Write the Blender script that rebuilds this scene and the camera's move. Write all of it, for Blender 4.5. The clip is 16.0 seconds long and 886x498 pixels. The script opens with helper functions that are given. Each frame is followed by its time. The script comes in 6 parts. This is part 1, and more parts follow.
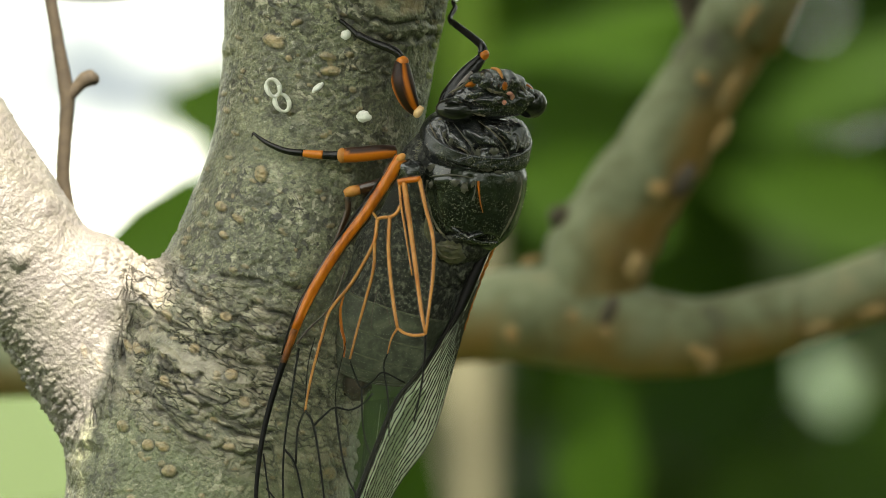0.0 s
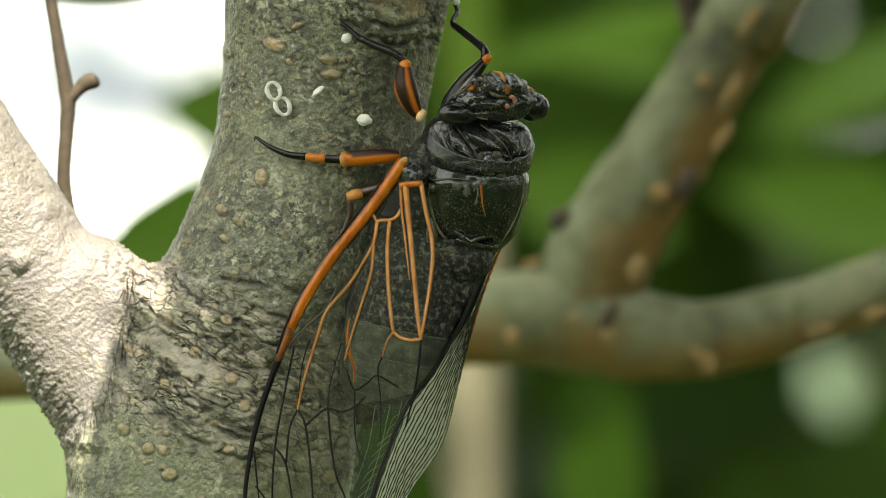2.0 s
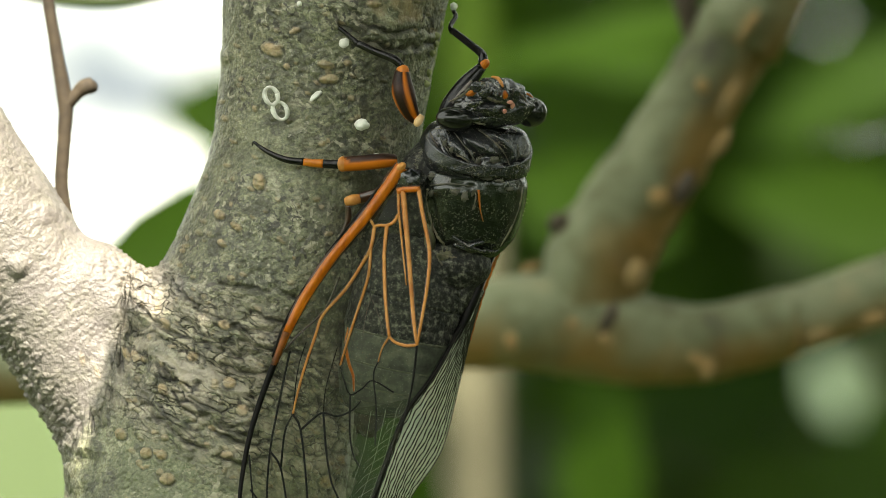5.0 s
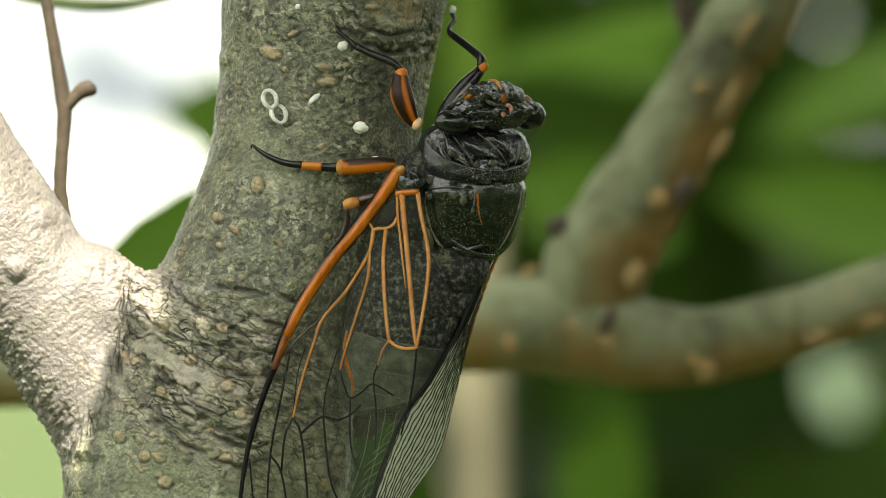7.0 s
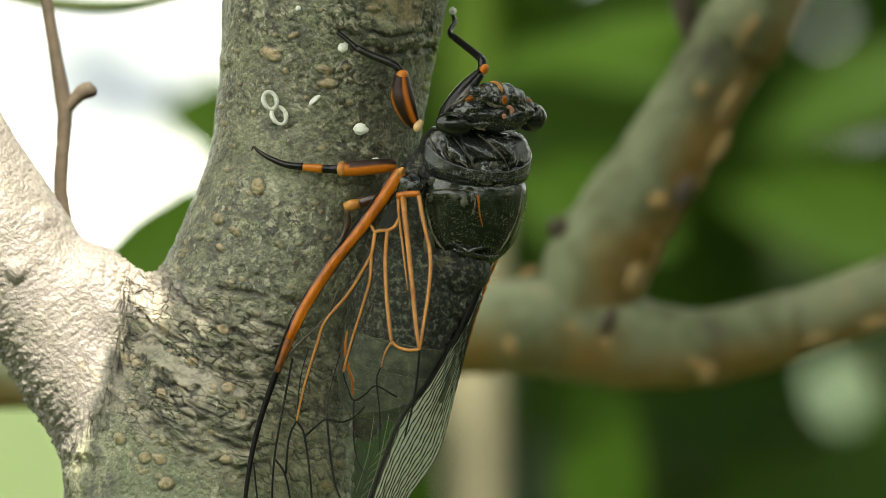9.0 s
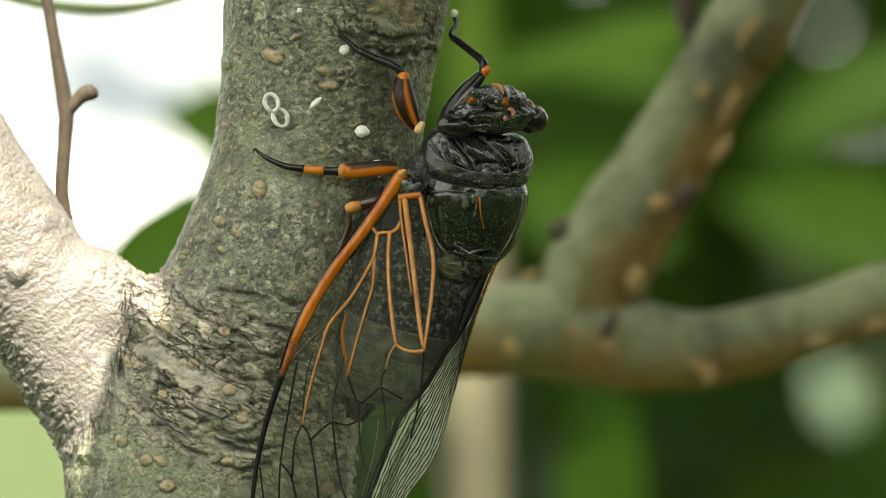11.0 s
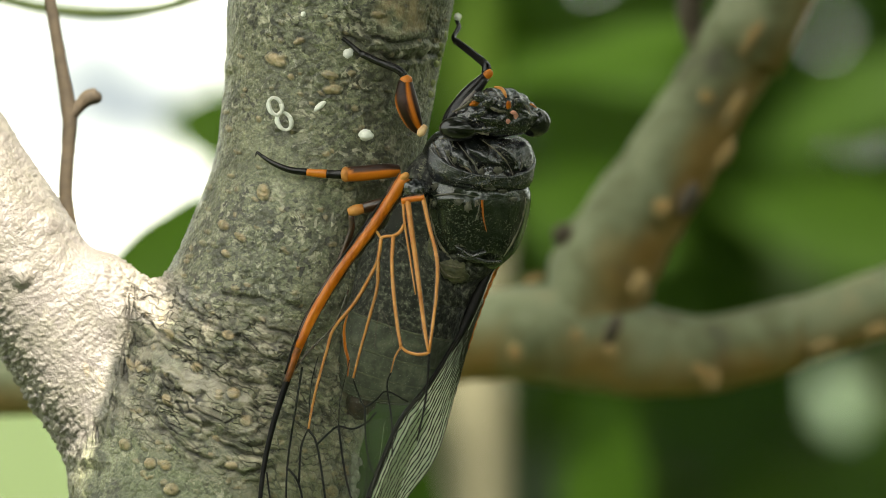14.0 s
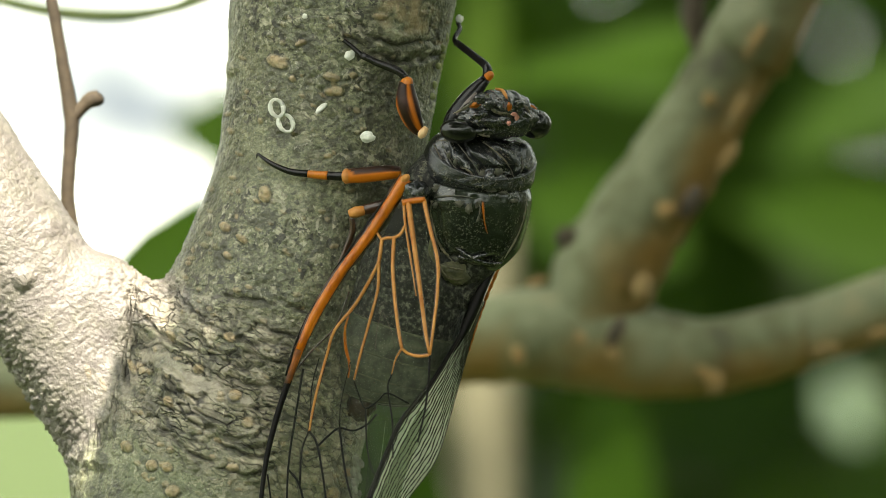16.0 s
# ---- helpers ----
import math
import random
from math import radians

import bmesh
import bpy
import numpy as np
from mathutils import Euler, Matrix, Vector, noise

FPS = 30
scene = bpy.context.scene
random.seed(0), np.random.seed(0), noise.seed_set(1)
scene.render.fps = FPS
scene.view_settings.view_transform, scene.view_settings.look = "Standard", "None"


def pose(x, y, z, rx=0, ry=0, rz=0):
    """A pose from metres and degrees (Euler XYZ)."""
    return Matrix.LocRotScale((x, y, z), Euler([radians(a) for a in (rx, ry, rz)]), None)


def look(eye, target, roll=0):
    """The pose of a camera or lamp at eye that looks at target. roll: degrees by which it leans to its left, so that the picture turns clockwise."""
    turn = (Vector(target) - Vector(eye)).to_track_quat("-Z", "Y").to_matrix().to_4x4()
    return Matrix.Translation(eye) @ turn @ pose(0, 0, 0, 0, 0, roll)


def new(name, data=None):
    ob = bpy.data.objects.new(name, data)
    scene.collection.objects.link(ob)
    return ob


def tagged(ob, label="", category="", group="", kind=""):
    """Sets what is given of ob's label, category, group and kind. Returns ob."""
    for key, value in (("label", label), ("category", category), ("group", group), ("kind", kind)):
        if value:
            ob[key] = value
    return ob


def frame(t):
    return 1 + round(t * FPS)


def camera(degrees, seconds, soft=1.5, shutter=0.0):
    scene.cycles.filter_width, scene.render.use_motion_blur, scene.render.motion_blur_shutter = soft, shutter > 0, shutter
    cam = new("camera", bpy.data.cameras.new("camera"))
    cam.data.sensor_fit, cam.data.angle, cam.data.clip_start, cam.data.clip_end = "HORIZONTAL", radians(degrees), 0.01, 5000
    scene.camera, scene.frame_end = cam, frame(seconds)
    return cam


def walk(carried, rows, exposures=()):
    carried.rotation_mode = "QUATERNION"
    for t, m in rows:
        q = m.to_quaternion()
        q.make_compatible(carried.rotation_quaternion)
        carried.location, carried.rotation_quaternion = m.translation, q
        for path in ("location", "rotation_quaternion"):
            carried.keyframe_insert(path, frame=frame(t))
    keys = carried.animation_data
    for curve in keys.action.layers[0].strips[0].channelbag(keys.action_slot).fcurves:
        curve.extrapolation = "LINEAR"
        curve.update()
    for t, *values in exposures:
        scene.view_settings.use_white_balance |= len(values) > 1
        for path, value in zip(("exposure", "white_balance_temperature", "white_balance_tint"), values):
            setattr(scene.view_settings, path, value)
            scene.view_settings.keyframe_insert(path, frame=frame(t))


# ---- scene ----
MM = 0.001
HEIGHT = 1.6            # height of the fork over the ground, metres
PATH = [
    (0.00, look((-0.00097, -0.894, 1.59939), (-0.00004, 0, 1.59924))),
    (0.50, look((-0.00093, -0.894, 1.59940), (-0.00006, 0, 1.59939))),
    (1.00, look((-0.00085, -0.894, 1.59945), (-0.00009, 0, 1.59952))),
    (1.50, look((-0.00073, -0.894, 1.59954), (-0.00011, 0, 1.59963))),
    (2.00, look((-0.00058, -0.894, 1.59964), (-0.00011, 0, 1.59971))),
    (2.50, look((-0.00040, -0.894, 1.59976), (-0.00010, 0, 1.59980))),
    (3.00, look((-0.00020, -0.894, 1.59988), (-0.00006, 0, 1.59989))),
    (3.50, look((0.00000, -0.894, 1.60000), (0.00000, 0, 1.60000))),
    (4.00, look((0.00021, -0.894, 1.60011), (0.00007, 0, 1.60012))),
    (4.75, look((0.00050, -0.894, 1.60026), (0.00019, 0, 1.60032))),
    (5.50, look((0.00077, -0.894, 1.60037), (0.00030, 0, 1.60051))),
    (6.50, look((0.00104, -0.894, 1.60046), (0.00040, 0, 1.60072))),
    (7.00, look((0.00114, -0.894, 1.60048), (0.00043, 0, 1.60080))),
    (7.50, look((0.00120, -0.894, 1.60048), (0.00044, 0, 1.60086))),
    (8.00, look((0.00122, -0.894, 1.60047), (0.00044, 0, 1.60092))),
    (8.50, look((0.00122, -0.894, 1.60044), (0.00042, 0, 1.60097))),
    (9.00, look((0.00118, -0.894, 1.60040), (0.00039, 0, 1.60102))),
    (9.80, look((0.00106, -0.894, 1.60030), (0.00033, 0, 1.60112))),
    (10.70, look((0.00086, -0.894, 1.60017), (0.00023, 0, 1.60127))),
    (11.50, look((0.00066, -0.894, 1.60003), (0.00011, 0, 1.60142))),
    (12.00, look((0.00055, -0.894, 1.59994), (0.00003, 0, 1.60152))),
    (12.50, look((0.00047, -0.894, 1.59983), (-0.00006, 0, 1.60161))),
    (13.00, look((0.00043, -0.894, 1.59973), (-0.00016, 0, 1.60170))),
    (13.50, look((0.00044, -0.894, 1.59961), (-0.00025, 0, 1.60177))),
    (14.00, look((0.00055, -0.894, 1.59948), (-0.00034, 0, 1.60185))),
    (14.50, look((0.00076, -0.894, 1.59933), (-0.00042, 0, 1.60192))),
    (15.00, look((0.00110, -0.894, 1.59917), (-0.00048, 0, 1.60200))),
    (15.50, look((0.00161, -0.894, 1.59898), (-0.00052, 0, 1.60207))),
    (16.00, look((0.00231, -0.894, 1.59876), (-0.00056, 0, 1.60212))),
]

cam = camera(8.0, 16.0, soft=0.8)
cam.data.dof.use_dof = True
cam.data.dof.focus_distance = 0.893
cam.data.dof.aperture_fstop = cam.data.lens / 14.6
walk(cam, PATH, [(0.0, 1.94, 6650, 4), (4.0, 1.96, 6650, 4), (9.0, 1.98, 6650, 4), (16.0, 2.02, 6650, 4)])

# ---- light ----
SUN = Vector((0.04, -0.59, 0.81)).normalized()
world = bpy.data.worlds.new("sky")
scene.world = world
world.use_nodes = True
wn = world.node_tree.nodes
sky = wn.new("ShaderNodeTexSky")
sky.sky_type, sky.sun_disc = "NISHITA", False
sky.sun_elevation = math.asin(SUN.z)
sky.sun_rotation = math.atan2(SUN.x, SUN.y)
sky.dust_density = 3.0
haze = wn.new("ShaderNodeMix")
haze.data_type = "RGBA"
haze.inputs[0].default_value = 0.75
where = wn.new("ShaderNodeTexCoord")
stretch = wn.new("ShaderNodeMapping")
stretch.inputs["Scale"].default_value, stretch.inputs["Location"].default_value = (1, 1, 2.2), (0.31, 0, 0.1)
cloud = wn.new("ShaderNodeTexNoise")
cloud.inputs["Scale"].default_value, cloud.inputs["Detail"].default_value = 22, 3
tones = wn.new("ShaderNodeValToRGB")
tones.color_ramp.elements[0].position, tones.color_ramp.elements[1].position = 0.38, 0.60
tones.color_ramp.elements[0].color, tones.color_ramp.elements[1].color = (0.7, 0.85, 1.1, 1), (12.0, 11.8, 10.0, 1)
for a, b in ((where.outputs["Generated"], stretch.inputs[0]), (stretch.outputs[0], cloud.inputs["Vector"]), (cloud.outputs[0], tones.inputs[0]), (sky.outputs[0], haze.inputs[6]), (tones.outputs[0], haze.inputs[7])):
    world.node_tree.links.new(a, b)
world.node_tree.links.new(haze.outputs[2], wn["Background"].inputs[0])
wn["Background"].inputs[1].default_value = 0.12
lamp = bpy.data.lights.new("sun", "SUN")
lamp.energy, lamp.angle, lamp.color = 4.1, radians(0.5), (1.0, 0.91, 0.80)
new("sun", lamp).matrix_world = look(SUN * 20, (0, 0, 0))


# ---- materials ----
def material(name, colours, scale=200.0, detail=6.0, rough=0.7, bump=0.0, bump_scale=600.0, stretch=(1, 1, 1), spec=0.5, coat=0.0, stops=None, metal=0.0, depth=0.0004):
    """Principled surface whose colour runs through a noise, with a finer noise for relief."""
    m = bpy.data.materials.new(name)
    m.use_nodes = True
    t = m.node_tree
    b = t.nodes["Principled BSDF"]
    b.inputs["Roughness"].default_value = rough
    b.inputs["Specular IOR Level"].default_value = spec
    b.inputs["Coat Weight"].default_value = coat
    b.inputs["Metallic"].default_value = metal
    b.inputs["Coat Roughness"].default_value = 0.12
    co = t.nodes.new("ShaderNodeTexCoord")
    mp = t.nodes.new("ShaderNodeMapping")
    mp.inputs["Scale"].default_value = stretch
    t.links.new(co.outputs["Object"], mp.inputs[0])
    n = t.nodes.new("ShaderNodeTexNoise")
    n.inputs["Scale"].default_value, n.inputs["Detail"].default_value = scale, detail
    n.inputs["Roughness"].default_value = 0.65
    t.links.new(mp.outputs[0], n.inputs["Vector"])
    r = t.nodes.new("ShaderNodeValToRGB")
    stops = stops or [0.3 + 0.4 * i / max(1, len(colours) - 1) for i in range(len(colours))]
    while len(r.color_ramp.elements) < len(colours):
        r.color_ramp.elements.new(0.5)
    for e, p, c in zip(r.color_ramp.elements, stops, colours):
        e.position, e.color = p, (*c, 1)
    t.links.new(n.outputs[0], r.inputs[0])
    t.links.new(r.outputs[0], b.inputs["Base Color"])
    if bump:
        n2 = t.nodes.new("ShaderNodeTexNoise")
        n2.inputs["Scale"].default_value, n2.inputs["Detail"].default_value = bump_scale, 5
        t.links.new(mp.outputs[0], n2.inputs["Vector"])
        bp = t.nodes.new("ShaderNodeBump")
        bp.inputs["Strength"].default_value, bp.inputs["Distance"].default_value = bump, depth
        t.links.new(n2.outputs[0], bp.inputs["Height"])
        t.links.new(bp.outputs[0], b.inputs["Normal"])
    return m


def mix_in(m, attribute, colour):
    """Mixes a colour into the base colour by a vertex mask."""
    t = m.node_tree
    b = t.nodes["Principled BSDF"]
    old = b.inputs["Base Color"].links[0].from_socket
    a = t.nodes.new("ShaderNodeAttribute")
    a.attribute_name = attribute
    x = t.nodes.new("ShaderNodeMix")
    x.data_type = "RGBA"
    t.links.new(a.outputs["Fac"], x.inputs[0])
    t.links.new(old, x.inputs[6])
    x.inputs[7].default_value = (*colour, 1)
    t.links.new(x.outputs[2], b.inputs["Base Color"])
    return m


def leaf_material(name, low, high, glow, rough=0.5, shine=0.08):
    """Leaf blade: glossy skin over a surface that lets light through, varied from blade to blade."""
    m = bpy.data.materials.new(name)
    m.use_nodes = True
    t = m.node_tree
    b = t.nodes["Principled BSDF"]
    g = t.nodes.new("ShaderNodeNewGeometry")
    r = t.nodes.new("ShaderNodeValToRGB")
    r.color_ramp.elements[0].color, r.color_ramp.elements[1].color = (*low, 1), (*high, 1)
    t.links.new(g.outputs["Random Per Island"], r.inputs[0])
    n = t.nodes.new("ShaderNodeTexNoise")
    n.inputs["Scale"].default_value = 30
    x = t.nodes.new("ShaderNodeMix")
    x.data_type, x.blend_type = "RGBA", "MULTIPLY"
    x.inputs[0].default_value = 0.35
    t.links.new(r.outputs[0], x.inputs[6])
    t.links.new(n.outputs[0], x.inputs[7])
    t.links.new(x.outputs[2], b.inputs["Base Color"])
    b.inputs["Roughness"].default_value = rough
    b.inputs["Specular IOR Level"].default_value = shine
    tr = t.nodes.new("ShaderNodeBsdfTranslucent")
    tr.inputs[0].default_value = (*glow, 1)
    mx = t.nodes.new("ShaderNodeMixShader")
    mx.inputs[0].default_value = 0.4
    out = t.nodes["Material Output"]
    t.links.new(b.outputs[0], mx.inputs[1])
    t.links.new(tr.outputs[0], mx.inputs[2])
    t.links.new(mx.outputs[0], out.inputs[0])
    return m


def membrane_material(name, tint, milk, clear, film):
    """Clear insect wing: mostly see-through, a glossy film with a little haze."""
    m = bpy.data.materials.new(name)
    m.use_nodes = True
    t = m.node_tree
    t.nodes.remove(t.nodes["Principled BSDF"])
    tr = t.nodes.new("ShaderNodeBsdfTransparent")
    tr.inputs[0].default_value = (*tint, 1)
    di = t.nodes.new("ShaderNodeBsdfDiffuse")
    di.inputs[0].default_value = (*milk, 1)
    gl = t.nodes.new("ShaderNodeBsdfGlossy")
    gl.inputs["Roughness"].default_value = 0.3
    gl.inputs[0].default_value = (0.9, 0.95, 0.9, 1)
    n = t.nodes.new("ShaderNodeTexNoise")
    n.inputs["Scale"].default_value = 700
    co = t.nodes.new("ShaderNodeTexCoord")
    t.links.new(co.outputs["Object"], n.inputs["Vector"])
    bp = t.nodes.new("ShaderNodeBump")
    bp.inputs["Strength"].default_value, bp.inputs["Distance"].default_value = 0.5, 0.0003
    t.links.new(n.outputs[0], bp.inputs["Height"])
    t.links.new(bp.outputs[0], gl.inputs["Normal"])
    fr = t.nodes.new("ShaderNodeFresnel")
    fr.inputs[0].default_value = film
    m1 = t.nodes.new("ShaderNodeMixShader")
    m1.inputs[0].default_value = 1 - clear
    tl = t.nodes.new("ShaderNodeBsdfTranslucent")
    tl.inputs[0].default_value = (*milk, 1)
    m0 = t.nodes.new("ShaderNodeMixShader")
    t.links.new(di.outputs[0], m0.inputs[1])
    t.links.new(tl.outputs[0], m0.inputs[2])
    t.links.new(tr.outputs[0], m1.inputs[1])
    t.links.new(m0.outputs[0], m1.inputs[2])
    m2 = t.nodes.new("ShaderNodeMixShader")
    t.links.new(fr.outputs[0], m2.inputs[0])
    t.links.new(m1.outputs[0], m2.inputs[1])
    t.links.new(gl.outputs[0], m2.inputs[2])
    t.links.new(m2.outputs[0], t.nodes["Material Output"].inputs[0])
    return m


BARK = material("bark", [(0.060, 0.064, 0.042), (0.130, 0.138, 0.088), (0.182, 0.190, 0.124), (0.28, 0.28, 0.195)], scale=260, detail=10, rough=0.42, bump=0.8, bump_scale=1700, stops=[0.34, 0.43, 0.56, 0.68], depth=0.00045)
def speckle(m, scale, dark, light, amount, stretch=(1, 1, 1)):
    """Multiplies a second, finer mottling into the base colour."""
    t = m.node_tree
    b = t.nodes["Principled BSDF"]
    old = b.inputs["Base Color"].links[0].from_socket
    co = t.nodes.new("ShaderNodeTexCoord")
    mp = t.nodes.new("ShaderNodeMapping")
    mp.inputs["Scale"].default_value = stretch
    t.links.new(co.outputs["Object"], mp.inputs[0])
    n = t.nodes.new("ShaderNodeTexNoise")
    n.inputs["Scale"].default_value, n.inputs["Detail"].default_value, n.inputs["Roughness"].default_value = scale, 5, 0.7
    t.links.new(mp.outputs[0], n.inputs["Vector"])
    r = t.nodes.new("ShaderNodeValToRGB")
    r.color_ramp.elements[0].position, r.color_ramp.elements[1].position = 0.38, 0.62
    r.color_ramp.elements[0].color, r.color_ramp.elements[1].color = (*dark, 1), (*light, 1)
    t.links.new(n.outputs[0], r.inputs[0])
    x = t.nodes.new("ShaderNodeMix")
    x.data_type, x.blend_type = "RGBA", "MULTIPLY"
    x.inputs[0].default_value = amount
    t.links.new(old, x.inputs[6])
    t.links.new(r.outputs[0], x.inputs[7])
    t.links.new(x.outputs[2], b.inputs["Base Color"])
    return m


speckle(BARK, 110, (0.7, 0.68, 0.62), (1.2, 1.2, 1.15), 0.8, (1, 1, 0.6))
speckle(BARK, 800, (0.6, 0.58, 0.55), (1.25, 1.23, 1.2), 0.5, (1, 1, 0.7))
def flakes(m, scale, amount, stretch):
    """Tone that differs from bark flake to bark flake."""
    t = m.node_tree
    b = t.nodes["Principled BSDF"]
    old = b.inputs["Base Color"].links[0].from_socket
    co = t.nodes.new("ShaderNodeTexCoord")
    warp = t.nodes.new("ShaderNodeTexNoise")
    warp.inputs["Scale"].default_value = 350
    t.links.new(co.outputs["Object"], warp.inputs["Vector"])
    add = t.nodes.new("ShaderNodeVectorMath")
    add.operation = "MULTIPLY_ADD"
    add.inputs[1].default_value = (0.003, 0.003, 0.003)
    t.links.new(warp.outputs["Color"], add.inputs[0])
    t.links.new(co.outputs["Object"], add.inputs[2])
    mp = t.nodes.new("ShaderNodeMapping")
    mp.inputs["Scale"].default_value = stretch
    t.links.new(add.outputs[0], mp.inputs[0])
    n = t.nodes.new("ShaderNodeTexVoronoi")
    n.inputs["Scale"].default_value = scale
    t.links.new(mp.outputs[0], n.inputs["Vector"])
    r = t.nodes.new("ShaderNodeMapRange")
    r.inputs[3].default_value, r.inputs[4].default_value = 1 - amount, 1 + amount
    t.links.new(n.outputs["Color"], r.inputs[0])
    x = t.nodes.new("ShaderNodeMix")
    x.data_type, x.blend_type = "RGBA", "MULTIPLY"
    x.inputs[0].default_value = 1.0
    t.links.new(old, x.inputs[6])
    t.links.new(r.outputs[0], x.inputs[7])
    t.links.new(x.outputs[2], b.inputs["Base Color"])
    return m


def blotch(m, scale, patch, colour, amount, at):
    """Irregular small stains of one colour, gathered in patches."""
    t = m.node_tree
    b = t.nodes["Principled BSDF"]
    old = b.inputs["Base Color"].links[0].from_socket
    co = t.nodes.new("ShaderNodeTexCoord")
    masks = []
    for size, low, high in ((scale, at, at + 0.05), (patch, 0.38, 0.58)):
        n = t.nodes.new("ShaderNodeTexNoise")
        n.inputs["Scale"].default_value, n.inputs["Detail"].default_value, n.inputs["Distortion"].default_value = size, 4, 0.6
        t.links.new(co.outputs["Object"], n.inputs["Vector"])
        r = t.nodes.new("ShaderNodeMapRange")
        r.inputs[1].default_value, r.inputs[2].default_value = low, high
        r.inputs[4].default_value = amount if size == scale else 1.0
        t.links.new(n.outputs[0], r.inputs[0])
        masks.append(r)
    k = t.nodes.new("ShaderNodeMath")
    k.operation = "MULTIPLY"
    for i in (0, 1):
        t.links.new(masks[i].outputs[0], k.inputs[i])
    x = t.nodes.new("ShaderNodeMix")
    x.data_type = "RGBA"
    t.links.new(k.outputs[0], x.inputs[0])
    t.links.new(old, x.inputs[6])
    x.inputs[7].default_value = (*colour, 1)
    t.links.new(x.outputs[2], b.inputs["Base Color"])


speckle(BARK, 2300, (0.55, 0.53, 0.5), (1.4, 1.38, 1.33), 0.75, (1, 1, 1.3))
def crazing(m, attribute, turn, cell, warp, width, colour, amount, tone, depth):
    """Thin dark cracks between plates of one size (millimetres), where a vertex mask allows, with relief and a tone for each plate."""
    t = m.node_tree
    b = t.nodes["Principled BSDF"]
    old, bent = b.inputs["Base Color"].links[0].from_socket, b.inputs["Normal"].links[0].from_socket
    co = t.nodes.new("ShaderNodeTexCoord")
    n = t.nodes.new("ShaderNodeTexNoise")
    n.inputs["Scale"].default_value, n.inputs["Detail"].default_value = 420, 3
    t.links.new(co.outputs["Object"], n.inputs["Vector"])
    add = t.nodes.new("ShaderNodeVectorMath")
    add.operation = "MULTIPLY_ADD"
    add.inputs[1].default_value = (warp * MM,) * 3
    t.links.new(n.outputs["Color"], add.inputs[0])
    t.links.new(co.outputs["Object"], add.inputs[2])
    spin, size = t.nodes.new("ShaderNodeMapping"), t.nodes.new("ShaderNodeMapping")
    spin.inputs["Rotation"].default_value = (0, radians(turn), 0)
    size.inputs["Scale"].default_value = [1 / (q * MM) for q in cell]
    t.links.new(add.outputs[0], spin.inputs[0])
    t.links.new(spin.outputs[0], size.inputs[0])
    gap, flake = t.nodes.new("ShaderNodeTexVoronoi"), t.nodes.new("ShaderNodeTexVoronoi")
    gap.feature = "DISTANCE_TO_EDGE"
    for q in (gap, flake):
        q.inputs["Scale"].default_value = 1.0
        t.links.new(size.outputs[0], q.inputs["Vector"])
    a = t.nodes.new("ShaderNodeAttribute")
    a.attribute_name = attribute
    cut = t.nodes.new("ShaderNodeMapRange")
    cut.inputs[2].default_value, cut.inputs[3].default_value, cut.inputs[4].default_value = width, amount, 0.0
    t.links.new(gap.outputs["Distance"], cut.inputs[0])
    patch = t.nodes.new("ShaderNodeTexNoise")
    patch.inputs["Scale"].default_value = 260
    t.links.new(co.outputs["Object"], patch.inputs["Vector"])
    some = t.nodes.new("ShaderNodeMapRange")
    some.inputs[1].default_value, some.inputs[2].default_value = 0.38, 0.55
    t.links.new(patch.outputs[0], some.inputs[0])
    k, k2 = t.nodes.new("ShaderNodeMath"), t.nodes.new("ShaderNodeMath")
    k.operation = k2.operation = "MULTIPLY"
    t.links.new(cut.outputs[0], k.inputs[0])
    t.links.new(a.outputs["Fac"], k.inputs[1])
    t.links.new(k.outputs[0], k2.inputs[0])
    t.links.new(some.outputs[0], k2.inputs[1])
    shade = t.nodes.new("ShaderNodeMapRange")
    shade.inputs[3].default_value, shade.inputs[4].default_value = 1 - tone, 1 + tone
    t.links.new(flake.outputs["Color"], shade.inputs[0])
    x = t.nodes.new("ShaderNodeMix")
    x.data_type, x.blend_type = "RGBA", "MULTIPLY"
    t.links.new(a.outputs["Fac"], x.inputs[0])
    t.links.new(old, x.inputs[6])
    t.links.new(shade.outputs[0], x.inputs[7])
    y = t.nodes.new("ShaderNodeMix")
    y.data_type = "RGBA"
    t.links.new(k2.outputs[0], y.inputs[0])
    t.links.new(x.outputs[2], y.inputs[6])
    y.inputs[7].default_value = (*colour, 1)
    t.links.new(y.outputs[2], b.inputs["Base Color"])
    bp = t.nodes.new("ShaderNodeBump")
    bp.invert = True
    bp.inputs["Strength"].default_value, bp.inputs["Distance"].default_value = 1.0, depth * MM
    t.links.new(k2.outputs[0], bp.inputs["Height"])
    t.links.new(bent, bp.inputs["Normal"])
    t.links.new(bp.outputs[0], b.inputs["Normal"])


blotch(BARK, 1500, 90, (0.035, 0.036, 0.026), 0.75, 0.56)
blotch(BARK, 2100, 140, (0.40, 0.38, 0.30), 0.6, 0.60)
blotch(BARK, 170, 45, (0.06, 0.058, 0.042), 0.35, 0.56)
blotch(BARK, 330, 70, (0.04, 0.038, 0.026), 0.7, 0.525)
blotch(BARK, 620, 110, (0.42, 0.39, 0.29), 0.7, 0.57)
blotch(BARK, 900, 120, (0.03, 0.027, 0.022), 0.9, 0.555)
flakes(BARK, 420, 0.12, (1, 1, 1.5))
mix_in(BARK, "pale", (0.208, 0.183, 0.172))
mix_in(BARK, "moss", (0.135, 0.16, 0.07))
